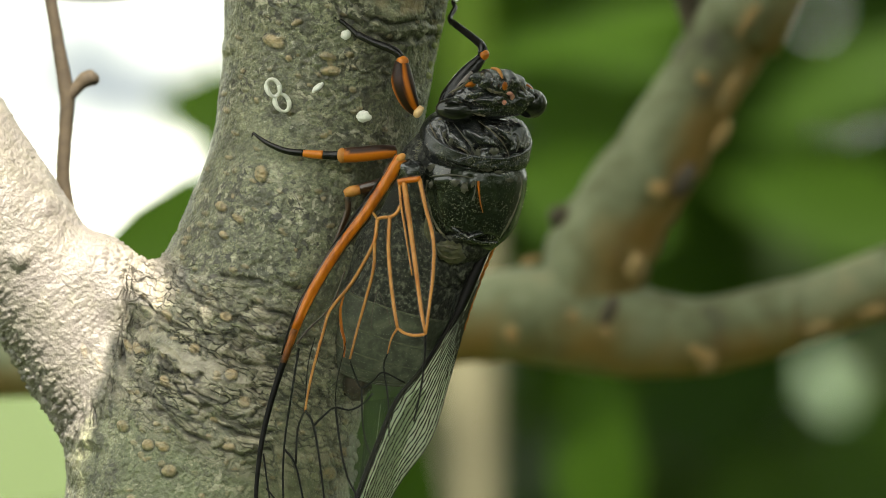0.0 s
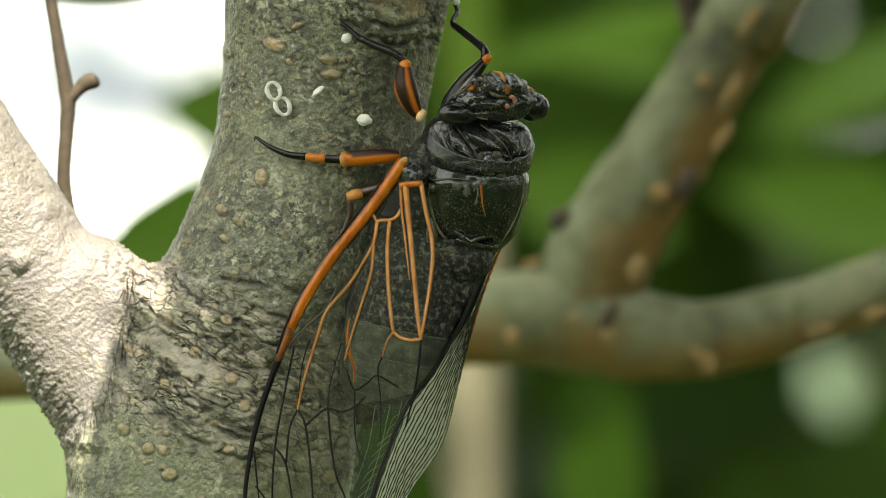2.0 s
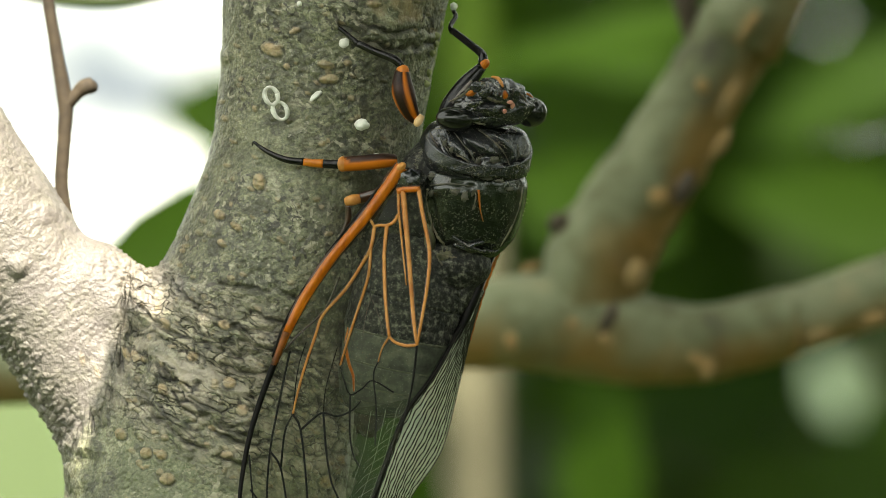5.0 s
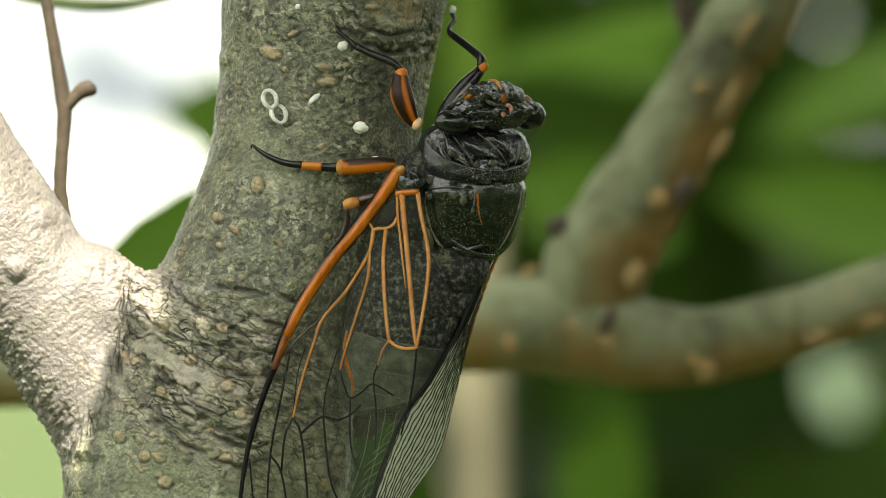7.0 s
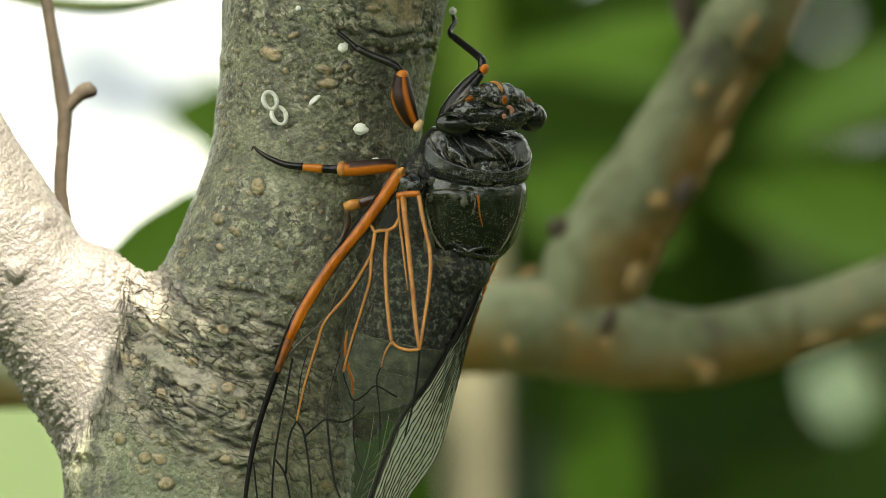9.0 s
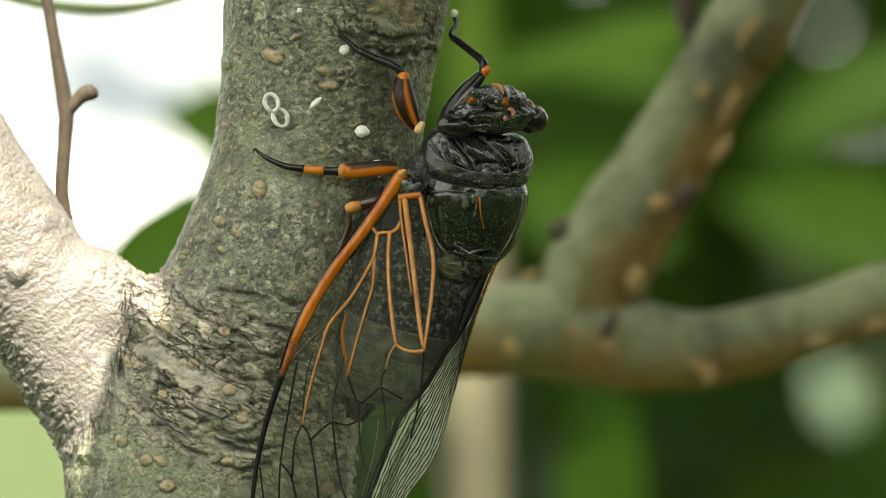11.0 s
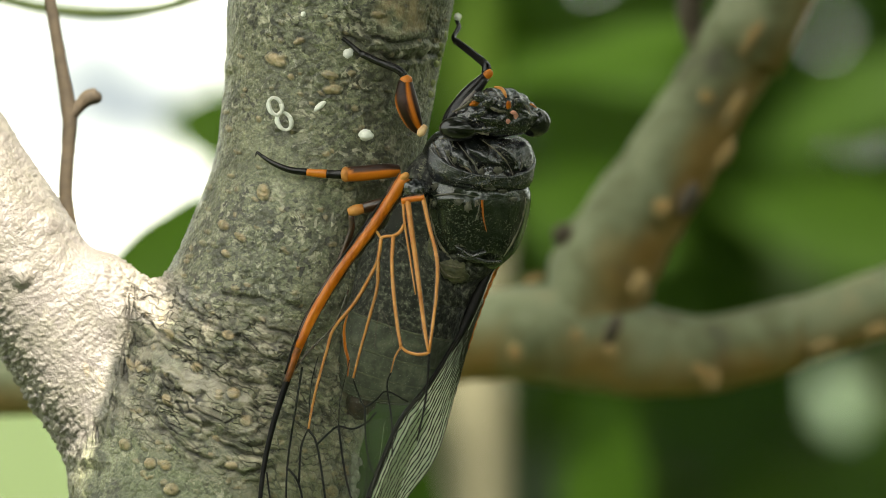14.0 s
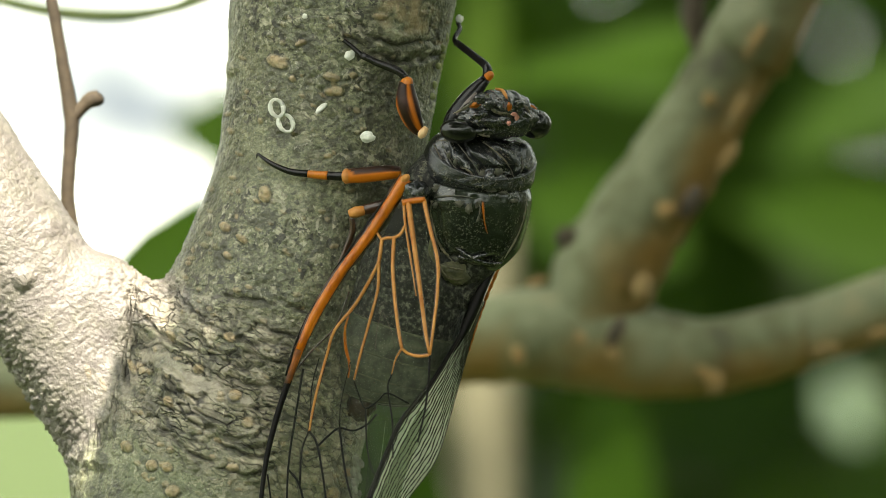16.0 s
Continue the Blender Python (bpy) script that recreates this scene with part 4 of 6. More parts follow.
twig = thing("twig", (-54.06, 30.00, 1.73), "thin bare brown twig with a forked bud", "twig")
o3 = -np.array((-54.06, 30.00, 1.73) + (0,))
part("stem", tube(smooth_path([np.array(q) + o3 for q in ((-53.65, 30.00, 0.91)+(1.04,), (-55.38, 30.00, 9.15)+(1.04,), (-54.97, 30.00, 17.39)+(1.04,), (-54.89, 30.00, 21.51)+(1.12,), (-55.96, 30.00, 28.10)+(0.96,), (-57.36, 30.00, 36.34)+(0.88,), (-58.18, 30.00, 41.29)+(0.80,))], 6), 12, wobble=0.05), TWIG, twig)
part("bud_shoot", tube(smooth_path([np.array(q) + o3 for q in ((-54.89, 30.00, 21.10)+(0.96,), (-53.24, 30.00, 22.99)+(0.96,), (-52.09, 30.00, 23.98)+(1.20,), (-50.77, 30.00, 24.31)+(1.12,), (-50.27, 30.00, 24.56)+(0.32,))], 6), 12), TWIG, twig, "short side bud")
green_twig = thing("green_twig", (-73.79, 110.00, 40.39), "olive-green slender twig crossing the sky", "twig")
o4 = -np.array((-73.79, 110.00, 40.39) + (0,))
part("stem", tube(smooth_path([np.array(q) + o4 for q in ((-75.58, 110.00, 43.07)+(0.90,), (-63.04, 110.00, 40.21)+(0.99,), (-52.30, 110.00, 39.49)+(0.99,), (-44.24, 110.00, 40.57)+(0.81,), (-39.31, 110.00, 42.36)+(1.07,), (-32.60, 110.00, 44.86)+(0.81,))], 6), 10), GREEN_TWIG, green_twig)

pale = thing("wooden_post", (7.10, 1000, -HEIGHT * 1000), "pale beige wooden post standing out of focus", "post")
part("shaft", tube(smooth_path([(0, 0, -5, 9.80), (0, 0, 1000, 9.63), (0, 0, HEIGHT * 1000 - 28, 9.46), (0, 0, HEIGHT * 1000 - 26, 8.45)], 6), 14), PALE_STEM, pale)


def hedge(name, count, box, keep_out, seed, length, mat, label):
    """A wide shrub behind: stems from the ground and a crown of single blades."""
    rng = np.random.RandomState(seed)
    (x0, x1), (y0, y1), (z0, z1) = box
    b = np.array(((x0 + x1) / 2, (y0 + y1) / 2, -HEIGHT * 1000))
    base = thing(name, b, label, "shrub")
    for i in range(7):
        x, y = x0 + 300 + (x1 - x0 - 300) * (i + 0.5) / 7, rng.uniform(y0 + 500, y1)
        part("stem", tube(smooth_path([(x * 0.8 - b[0], y - b[1], -5, 24), (x * 0.9 - b[0], y - b[1] + 60, 900, 17), (x - b[0], y - b[1], 1500, 9)], 5), 8), TWIG, base)
    out = []
    for i in range(count):
        y = rng.uniform(y0, y1)
        c = Vector((rng.uniform(x0, x1), y, rng.uniform(z0, z1)))
        n = rng.uniform(*length)
        m = facing(c, (rng.normal() * 0.5, -0.8 + rng.normal() * 0.4, 0.7 + rng.normal() * 0.4), rng.uniform(0, 6.28))
        v = [m @ Vector(q) for q in ((0, 0, 0), (0, n / 2, 0), (0, n, 0), (n * 0.28, n / 2, 0), (-n * 0.28, n / 2, 0))]
        if any(keep_out(q.x * 894 / (894 + q.y), q.z * 894 / (894 + q.y)) for q in v):
            continue
        out.append((m, n, n * rng.uniform(0.5, 0.65)))
    v, f = leaves(out)
    tagged(part("crown", (np.array(v) - b, f), mat, base), kind="stuff")
    return base


def open_sky(x, z):
    """Where the shrub leaves the view to sky and lawn free, in millimetres at the fork's distance."""
    return x < -33 and z > -40


def broad_leaves():
    """A spray of large leaves hanging in front of the shrub, with one added blade whitened as a glint."""
    base = thing("leafy_spray", (163.50, 700, -HEIGHT * 1000), "spray of large green leaves out of focus", "foliage")
    b = np.array((163.50, 700, -HEIGHT * 1000))
    part("stem", tube(smooth_path([(0, 0, -5, 9), (20, 10, 900, 7), (10, 0, 1500, 5), (-10, 0, 1800, 3)], 6), 8), GREEN_TWIG, base)
    for p, q, w, way, mat, text in (
            ((74.70, 640.00, 58.29), (7.66, 640.00, 47.34), 17, (-0.3, -0.6, 0.7), LEAF, ""), ((70.41, 800.00, 46.99), (17.11, 760.00, 56.21), 16, (-0.1, -0.8, 0.4), LEAF, ""),
            ((146.57, 900.00, 60.96), (87.37, 900.00, 32.96), 24, (-0.1, -0.9, 0.35), LEAF, ""), ((66.56, 900.00, 3.36), (15.36, 900.00, 22.56), 34, (-0.2, -0.9, 0.1), LEAF, ""),
            ((158.12, 1000.00, 3.55), (82.10, 1000.00, 18.75), 34, (-0.1, -1.0, 0.1), LEAF, ""),
            ((-31.00, 330.00, 4.48), (-68.12, 330.00, -1.20), 23, (0.3, -0.9, 0.15), LEAF, ""), ((-38.0, 800.00, 33.0), (-78.0, 800.00, 39.0), 27, (0.3, -0.9, 0.0), LEAF, ""), ((-46.0, 800.00, -10.0), (-60.0, 800.00, 52.0), 26, (0.3, -0.9, 0.0), LEAF, ""),
            ((10.0, 900.00, 84.0), (4.0, 900.00, 24.0), 16, (-0.3, -0.7, 0.6), BRIGHT_LEAF, "yellow-green leaf, brightened in its colour"),
            ((44.0, 700.00, -86.0), (35.0, 700.00, -20.0), 30, (-0.6, -0.9, -0.9), LEAF, ""), ((-0.98, 330.00, -56.66), (-15.72, 330.00, -27.18), 12, (0.2, -0.95, 0.1), LEAF, ""),
            ((188.01, 2050.00, -78.51), (173.83, 2050.00, -48.32), 22, (0.10, -1.55, 0.83), GLINT_LEAF, "added leaf, whitened as a sun glint")):
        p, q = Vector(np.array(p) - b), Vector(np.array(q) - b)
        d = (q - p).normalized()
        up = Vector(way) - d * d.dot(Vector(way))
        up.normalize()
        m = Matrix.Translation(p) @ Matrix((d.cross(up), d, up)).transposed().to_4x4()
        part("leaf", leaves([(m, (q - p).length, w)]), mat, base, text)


def surround(name, x, y, width, height, label, seed, count=1300):
    """A leafy tree-like shrub outside the view, added to block sky light and darken reflections."""
    rng = np.random.RandomState(seed)
    base = thing(name, (x, y, -HEIGHT * 1000), label, "shrub", "shrubs round the garden")
    for i in range(3):
        a = rng.uniform(-0.3, 0.3, 2) * width
        part("stem", tube(smooth_path([(a[0] * 0.3, a[1] * 0.3, -5, 30), (a[0] * 0.6, a[1] * 0.6, height * 0.4, 22), (a[0], a[1], height * 0.8, 9)], 5), 8), TWIG, base)
    out = []
    for i in range(count):
        c = Vector((rng.normal() * width * 0.32, rng.normal() * width * 0.25, height * rng.uniform(0.08, 1.0)))
        n = rng.uniform(150, 260)
        out.append((facing(c, rng.normal(size=3) + (0, 0, 1), rng.uniform(0, 6.28)), n, n * 0.55))
    tagged(part("crown", leaves(out), LEAF, base), kind="stuff")
    return base


for i, (x, y, w, h) in enumerate(((1000, -2300, 1900, 2000), (2300, -900, 1900, 2500), (2300, 900, 1800, 3000), (-500, -2900, 1800, 2050), (-2900, 900, 1700, 2300))):
    surround("shrub", x, y, w, h, "unseen dark-green shrub added to hold back sky light", 40 + i)


def canopy_tree():
    """An unseen spreading tree, added so that its crown keeps the shrub in shade."""
    rng = np.random.RandomState(77)
    b = np.array((-2300, 2400, -HEIGHT * 1000))
    base = thing("tree", b, "unseen spreading tree added to shade the shrub", "tree")
    part("trunk", tube(smooth_path([(0, 0, -5, 110), (20, 0, 1200, 85), (150, -40, 2400, 60), (300, -60, 3400, 25)], 6), 14), FAR_BARK, base)
    for x, y in ((900, -500), (1800, 200), (1300, -1100), (2300, -600)):
        part("limb", tube(smooth_path([(60, -20, 1900, 45), (x * 0.4, y * 0.4, 2500, 32), (x, y, 3100, 14)], 6), 10), FAR_BARK, base)
    out = []
    gleam = Vector((181.44, 2050.00, -62.76)) - Vector(b)
    for i in range(1700):
        c = Vector((rng.uniform(-2700, 700), rng.uniform(600, 3300), rng.uniform(900, 2300))) - Vector(b)
        n = rng.uniform(180, 290)
        # The crown stays open where sun must reach the whitened leaf.
        off = c - gleam
        if (off - SUN * off.dot(SUN)).length < 120:
            continue
        out.append((facing(c, rng.normal(size=3) + (0, 0, 1.5), rng.uniform(0, 6.28)), n, n * 0.55))
    tagged(part("crown", leaves(out), LEAF, base), kind="stuff")


canopy_tree()
broad_leaves()
hedge("shrub", 3600, ((-900, 1500), (2200, 4200), (-1500, 900)), open_sky, 12, (120, 210), LEAF, "dense dark-green broad-leaved shrub out of focus")

# ---- small growths on the bark ----
def speck(name, place, radii, mat, label, turn=0.0, seed=0):
    ob = thing(name, place, label, "scale insect", "scale insects on the trunk")
    rough = lambda d: 1 + 0.18 * grain(d * 2.2 + seed, seed)
    part("shell", blob((0, 0, 0), radii, Matrix.Rotation(turn, 4, "Y"), 20, 28, rough), mat, ob)
    return ob


for i, (q, r, turn) in enumerate((((-11.24, 0.10, 17.94), (1.05, 0.5, 0.8), 0), ((-13.79, -0.20, 29.50), (0.8, 0.5, 0.8), 0), ((-17.70, -0.20, 22.00), (0.95, 0.25, 0.4), -0.7), ((-9.10, 0.90, 13.57), (0.6, 0.4, 0.35), 0.2), ((1.78, 12.00, 35.07), (0.5, 0.5, 0.6), 0), ((-20.01, 0.00, 35.00), (0.4, 0.3, 0.4), 0))):
    speck("scale_insect", q, r, WAX, "small white waxy scale insect stuck on the bark", turn, i)

rings = thing("white_ring_mark", (-23.44, -0.10, 20.89), "white figure-of-eight ring of dried lichen on bark", "lichen")
for q, rx, rz, turn in (((-24.0, 0.00, 22.0), 0.9, 1.25, 0.35), ((-22.75, 0.20, 19.9), 0.95, 1.3, 0.45)):
    loop = []
    for k in range(41):
        w = 2 * math.pi * k / 40
        a, b = rx * math.cos(w), rz * math.sin(w)
        loop.append((a * math.cos(turn) - b * math.sin(turn), -0.1 + 0.1 * math.sin(3 * w), a * math.sin(turn) + b * math.cos(turn), 0.28 + 0.06 * math.sin(2 * w + 9 * rx)))
    c = np.array(q) - np.array((-23.44, -0.10, 20.89))
    part("ring", tube(np.array(loop) + (*c, 0), 8, 0.5, 0.1, 3), WAX, rings)

crust = thing("lichen_crust", (-0.73, 12.00, 26.75), "yellow-green lichen crumbs along the bark edge", "lichen")
rng = np.random.RandomState(14)
for i in range(26):
    px = rng.uniform(0, 1)
    side = np.interp(px, (0, 0.45, 1), ((0.49, 13.00, 34.06)[0], (-1.13, 13.00, 25.97)[0], (-2.59, 13.00, 20.31)[0]))
    c = np.array((side - 0.15 + rng.uniform(-0.5, 0.15), 12.5 + rng.uniform(-2.5, 1.5), np.interp(px, (0, 1), ((-63.42, 13.00, 34.06)[2], (-63.42, 13.00, 20.31)[2])))) - np.array((-0.73, 12.00, 26.75))
    r = rng.uniform(0.25, 0.6)
    part("crumb", blob(c, (r, r, r * 1.2), None, 7, 10, lambda d: 1 + 0.3 * grain(d * 2 + i, i)), LICHEN_GREEN, crust)

tuft = thing("lichen_tuft", (-12.56, 9.00, -30.93), "grey lichen tuft on the edge of the bark", "lichen")
for i in range(14):
    c = np.array((rng.uniform(-0.7, 0.5) - 0.04 * i, rng.uniform(-1.5, 1.5), 3.4 - 0.52 * i))
    r = rng.uniform(0.3, 0.65)
    part("crumb", blob(c, (r, r, r * 1.5), None, 7, 10, lambda d: 1 + 0.35 * grain(d * 2 + i, i)), LICHEN_GREY, tuft)

# ---- cicada ----
BODY = (4.23, 2.0, 10.0)
TURN = pose(0, 0, 0, 0, 9, 0) @ pose(0, 0, 0, 14, 0, 0) @ pose(0, 0, 0, 0, 0, 27)
cicada = thing("cicada", BODY, "large black cicada with orange-veined clear wings clinging to bark", "cicada")


def turned(shape):
    """From the body's own axes (right, belly, head) to the upright ones."""
    v, f = shape
    return np.asarray(v, float) @ np.array(TURN.to_3x3()).T, f


def body_part(name, shape, mat, label="", parent=None):
    return part(name, turned(shape), mat, parent or cicada, label)


def from_body(p):
    """A place given from the fork, in the cicada's space."""
    return np.array(p, float)[:3] - BODY


def lumpy(amount, size, seed):
    return lambda d: 1 + amount * grains(d * size + 7.3, seed, 3)


left_eye, right_eye = np.array((-5.42, -2.60, 9.61)), np.array((7.23, -0.90, 10.66))
roll = Matrix.Rotation(-math.atan2(right_eye[2] - left_eye[2], right_eye[0] - left_eye[0]), 4, "Y")
head = body_part("head", blob((1.47, -0.60, 11.16), (6.3, 3.5, 2.9), roll, 80, 120, lambda d: 1 + 0.13 * grains(d * 3.6 + 7.3, 5, 3) + 0.03 * grains(d * 11, 8, 3)), BLACK)
body_part("eye", blob(left_eye, (2.9, 1.9, 1.75), roll @ Matrix.Rotation(0.1, 4, "Y"), 24, 32), EYE, "dark glossy compound eye", head)
body_part("eye", blob(right_eye, (2.35, 2.1, 2.1), roll, 24, 32), EYE, "dark glossy compound eye", head)
body_part("face", blob((1.00, -1.20, 13.29), (4.4, 3.0, 2.15), roll, 70, 110, lambda d: 1 + 0.05 * np.sin(d[:, 0] * 16) + 0.07 * grains(d * 3, 9, 2) + 0.03 * grains(d * 10, 12, 3)), BLACK, "bulging ridged black face", head)
body_part("brow", blob((-1.34, -3.20, 10.02), (3.4, 0.8, 0.7), roll, 14, 20, lumpy(0.2, 3, 15)), BLACK, "", head)
for q, r, a in (((-3.74, -2.90, 13.46), (0.85, 0.35, 0.38), -0.15), ((0.98, -4.25, 13.79), (0.42, 0.22, 0.62), -0.3)):
    body_part("orange_mark", blob(q, r, Matrix.Rotation(a, 4, "Y"), 12, 18, lumpy(0.5, 2.6, 3)), ORANGE, "orange mark", head)
body_part("orange_mark", tube(smooth_path([(*(-0.63, -2.20, 15.87), 0.14), (*(0.16, -2.80, 15.82), 0.24), (*(0.44, -3.50, 15.37), 0.26), (*(0.61, -3.90, 14.83), 0.12)], 4), 8, 0.6), PALE_ORANGE, "thin orange arch over the face", head)
body_part("orange_mark", tube(smooth_path([(*(4.98, -2.40, 13.79), 0.08), (*(5.70, -2.30, 13.54), 0.16), (*(6.44, -2.20, 13.13), 0.08)], 4), 8, 0.6), ORANGE, "", head)
for q, r, a in (((-3.58, -4.00, 14.67), (0.9, 0.5, 0.7), 0.3), ((-2.16, -4.20, 14.13), (1.0, 0.5, 0.8), -0.3), ((2.72, -3.80, 14.23), (0.8, 0.5, 0.6), 0.4), ((4.09, -3.40, 12.53), (0.9, 0.5, 0.5), 0.6), ((-1.11, -4.40, 11.60), (1.5, 0.5, 0.6), 0.1), ((-3.22, -3.90, 12.36), (1.3, 0.5, 0.6), -0.2)):
    body_part("bump", blob(q, r, Matrix.Rotation(a, 4, "Y"), 12, 18, lumpy(0.3, 2.5, 17)), BLACK, "", head)
for line in ([(*(-6.60, -2.20, 11.91), 0.06), (*(-5.91, -2.60, 12.46), 0.17), (*(-5.09, -2.90, 13.07), 0.2), (*(-4.09, -3.00, 14.21), 0.12)], [(*(-2.10, -4.30, 13.50), 0.08), (*(-1.18, -4.35, 13.14), 0.24), (*(-0.24, -4.35, 12.86), 0.16), (*(0.74, -4.30, 12.97), 0.06)], [(*(-3.33, -3.70, 9.91), 0.07), (*(-2.42, -3.80, 9.49), 0.18), (*(-1.14, -3.80, 9.29), 0.1)], [(*(3.62, -3.30, 13.97), 0.06), (*(4.40, -3.20, 13.40), 0.2), (*(5.07, -3.00, 12.63), 0.08)], [(*(-3.05, -3.90, 14.99), 0.05), (*(-2.53, -3.80, 15.32), 0.14), (*(-2.16, -3.90, 14.95), 0.05)]):
    body_part("pale_line", tube(smooth_path(line, 4), 7, 0.5, 0.3, 19), STRAW, "pale straw-coloured seam", head)
for q, r in (((1.88, -4.20, 12.82), (0.5, 0.2, 0.28)), ((2.51, -4.00, 12.30), (0.36, 0.2, 0.45)), ((1.29, -4.25, 11.49), (0.34, 0.2, 0.36))):
    body_part("ocellus", blob(q, r, None, 10, 14, lumpy(0.3, 2.5, 23)), ROSE, "pink simple eye", head)


def seen_at(px, py):
    """A place on the upright plane through the fork, from a view 1568 wide."""
    return np.array(((px - 784) * 0.0797, 0.0, (441 - py) * 0.0797))


def marks(*rows):
    """A drawn line on the back, from such places."""
    return [tuple(seen_at(*q)) for q in rows]


def carve(shape, furrows, ridges=(), grit=0.0, seed=0):
    """Sinks furrows into a body's back and raises ridges on it: rows of (line, reach, depth)."""
    v, f = shape
    v = np.array(v, float)
    up = v @ np.array(TURN.to_3x3()).T + BODY
    back = np.clip((0.6 - v[:, 1]) / 1.5, 0, 1)
    h = grit * grains(up / 0.9, seed, 4)
    for sign, group in ((-1, furrows), (1, ridges)):
        for line, reach, depth in group:
            k = near_line(up, line, reach * 1.1)
            h = h + sign * 1.45 * depth * k * k * (3 - 2 * k)
    out = np.column_stack([v[:, 0], v[:, 1] - 0.6, 0 * h])
    out /= np.linalg.norm(out, axis=1)[:, None] + 1e-9
    return v + out * (h * back)[:, None], f


def on_back(body, line, lift=0.1):
    """Rows of a drawn line laid on a body's back: (x, y, z) in the body's own axes."""
    v = np.asarray(body[0], float)
    up = v @ np.array(TURN.to_3x3()).T + BODY
    rows = []
    for q in smooth_path(line, 5):
        d = np.hypot(up[:, 0] - q[0], up[:, 2] - q[2])
        y = up[d < 0.7, 1].min() if (d < 0.7).any() else up[d.argmin(), 1]
        rows.append(np.array(TURN.to_3x3()).T @ (np.array((q[0], y - lift, q[2])) - BODY))
    return np.array(rows)


def seam_on(body, line, radii, mat, label, parent, lift=0.05, seed=29):
    p = on_back(body, line, lift - 0.12)
    r = np.interp(np.linspace(0, 1, len(p)), np.linspace(0, 1, len(radii)), radii)
    return body_part("dusty_seam", tube(np.column_stack([p, r * 0.7]), 7, 0.5, 0.7, seed), mat, label, parent)


def hairs(line, length, count, lean, seed):
    """Short fine hairs that stand off along a drawn line at the body's outline; places in the cicada's space."""
    rng = np.random.RandomState(seed)
    p = smooth_path(line, 12)
    out = []
    for i in range(count):
        a = p[int(rng.uniform(0, len(p) - 1))] - BODY + rng.uniform(-0.15, 0.15, 3)
        d = (np.array(lean) + rng.uniform(-0.5, 0.5, 3)) * length * rng.uniform(0.5, 1.2)
        out.append(tube([(*a, 0.035), (*(a + d * 0.6), 0.028), (*(a + d + (0, 0, -0.1)), 0.01)], 4))
    return joined(*out)


def loft(rows, sides=150, power=2.4):
    """Rings across the body's length: rows of (length, half width, half height, side, belly)."""
    rows = smooth_path(rows, 14)
    v, f = [], []
    for i, (z, w, h, cx, cy) in enumerate(rows):
        for k in range(sides):
            a = 2 * math.pi * k / sides
            c, d = math.cos(a), math.sin(a)
            v.append((cx + w * math.copysign(abs(c) ** (2 / power), c), cy + h * math.copysign(abs(d) ** (2 / power), d), z))
        if i:
            f += [((i - 1) * sides + k, i * sides + k, i * sides + (k + 1) % sides, (i - 1) * sides + (k + 1) % sides) for k in range(sides)]
    n = len(rows)
    v += [(rows[0][3], rows[0][4], rows[0][0]), (rows[-1][3], rows[-1][4], rows[-1][0])]
    f += [(k, (k + 1) % sides, n * sides) for k in range(sides)] + [((n - 1) * sides + (k + 1) % sides, (n - 1) * sides + k, n * sides + 1) for k in range(sides)]
    v = np.array(v)
    return v, f


def at_height(*rows):
    """Rows by length along the body from the middle of the back plate."""
    return [(z, w, h, 0.12, 0.6) for z, w, h in rows]


RIM = marks((764, 230), (776, 256), (790, 277), (812, 294), (842, 302), (880, 304), (908, 299), (926, 284))
CUTS = [(marks((776, 226), (786, 246), (798, 268), (822, 292)), 0.9, 0.75), (marks((806, 230), (820, 248), (838, 272), (848, 297)), 0.95, 1.0), (marks((822, 224), (838, 232), (856, 234)), 0.7, 0.6),
        (marks((850, 226), (876, 246), (896, 268), (907, 294)), 0.9, 0.9), (marks((912, 226), (916, 250), (912, 280)), 0.8, 0.5), (RIM, 0.85, 0.8), (marks((846, 282), (866, 272), (890, 280)), 0.7, 0.5)]
LOBES = [(marks((814, 246), (828, 262), (838, 276)), 1.1, 0.5), (marks((838, 242), (856, 252), (872, 266)), 1.6, 0.6), (marks((784, 244), (796, 256), (806, 276)), 0.8, 0.4), (marks((880, 236), (896, 250), (906, 262)), 1.3, 0.4)]
plate = carve(loft(at_height((8.2, 5.6, 2.6), (7.6, 7.0, 4.0), (6.0, 7.9, 5.2), (3.8, 8.2, 6.1), (2.7, 8.15, 6.35), (1.8, 7.8, 6.0))), CUTS, LOBES, 0.2, 25)
pro = body_part("pronotum", plate, BLACK)
for k, (line, radii) in enumerate(((RIM, (0.1, 0.16, 0.14, 0.2, 0.12, 0.22, 0.1)), (CUTS[1][0], (0.05, 0.1, 0.22, 0.12)), (CUTS[3][0], (0.12, 0.2, 0.14, 0.1)), (CUTS[0][0], (0.05, 0.14, 0.1)), (marks((812, 272), (824, 276), (832, 284)), (0.08, 0.24, 0.1)), (marks((918, 250), (921, 268), (917, 280)), (0.08, 0.2, 0.08)), (marks((770, 224), (800, 222), (840, 216), (880, 218)), (0.06, 0.12, 0.05, 0.1)))):
    seam_on(plate, line, radii, DUST if k % 2 else STRAW, "dusty seam between the lobes", pro, 0.02, 29 + k)
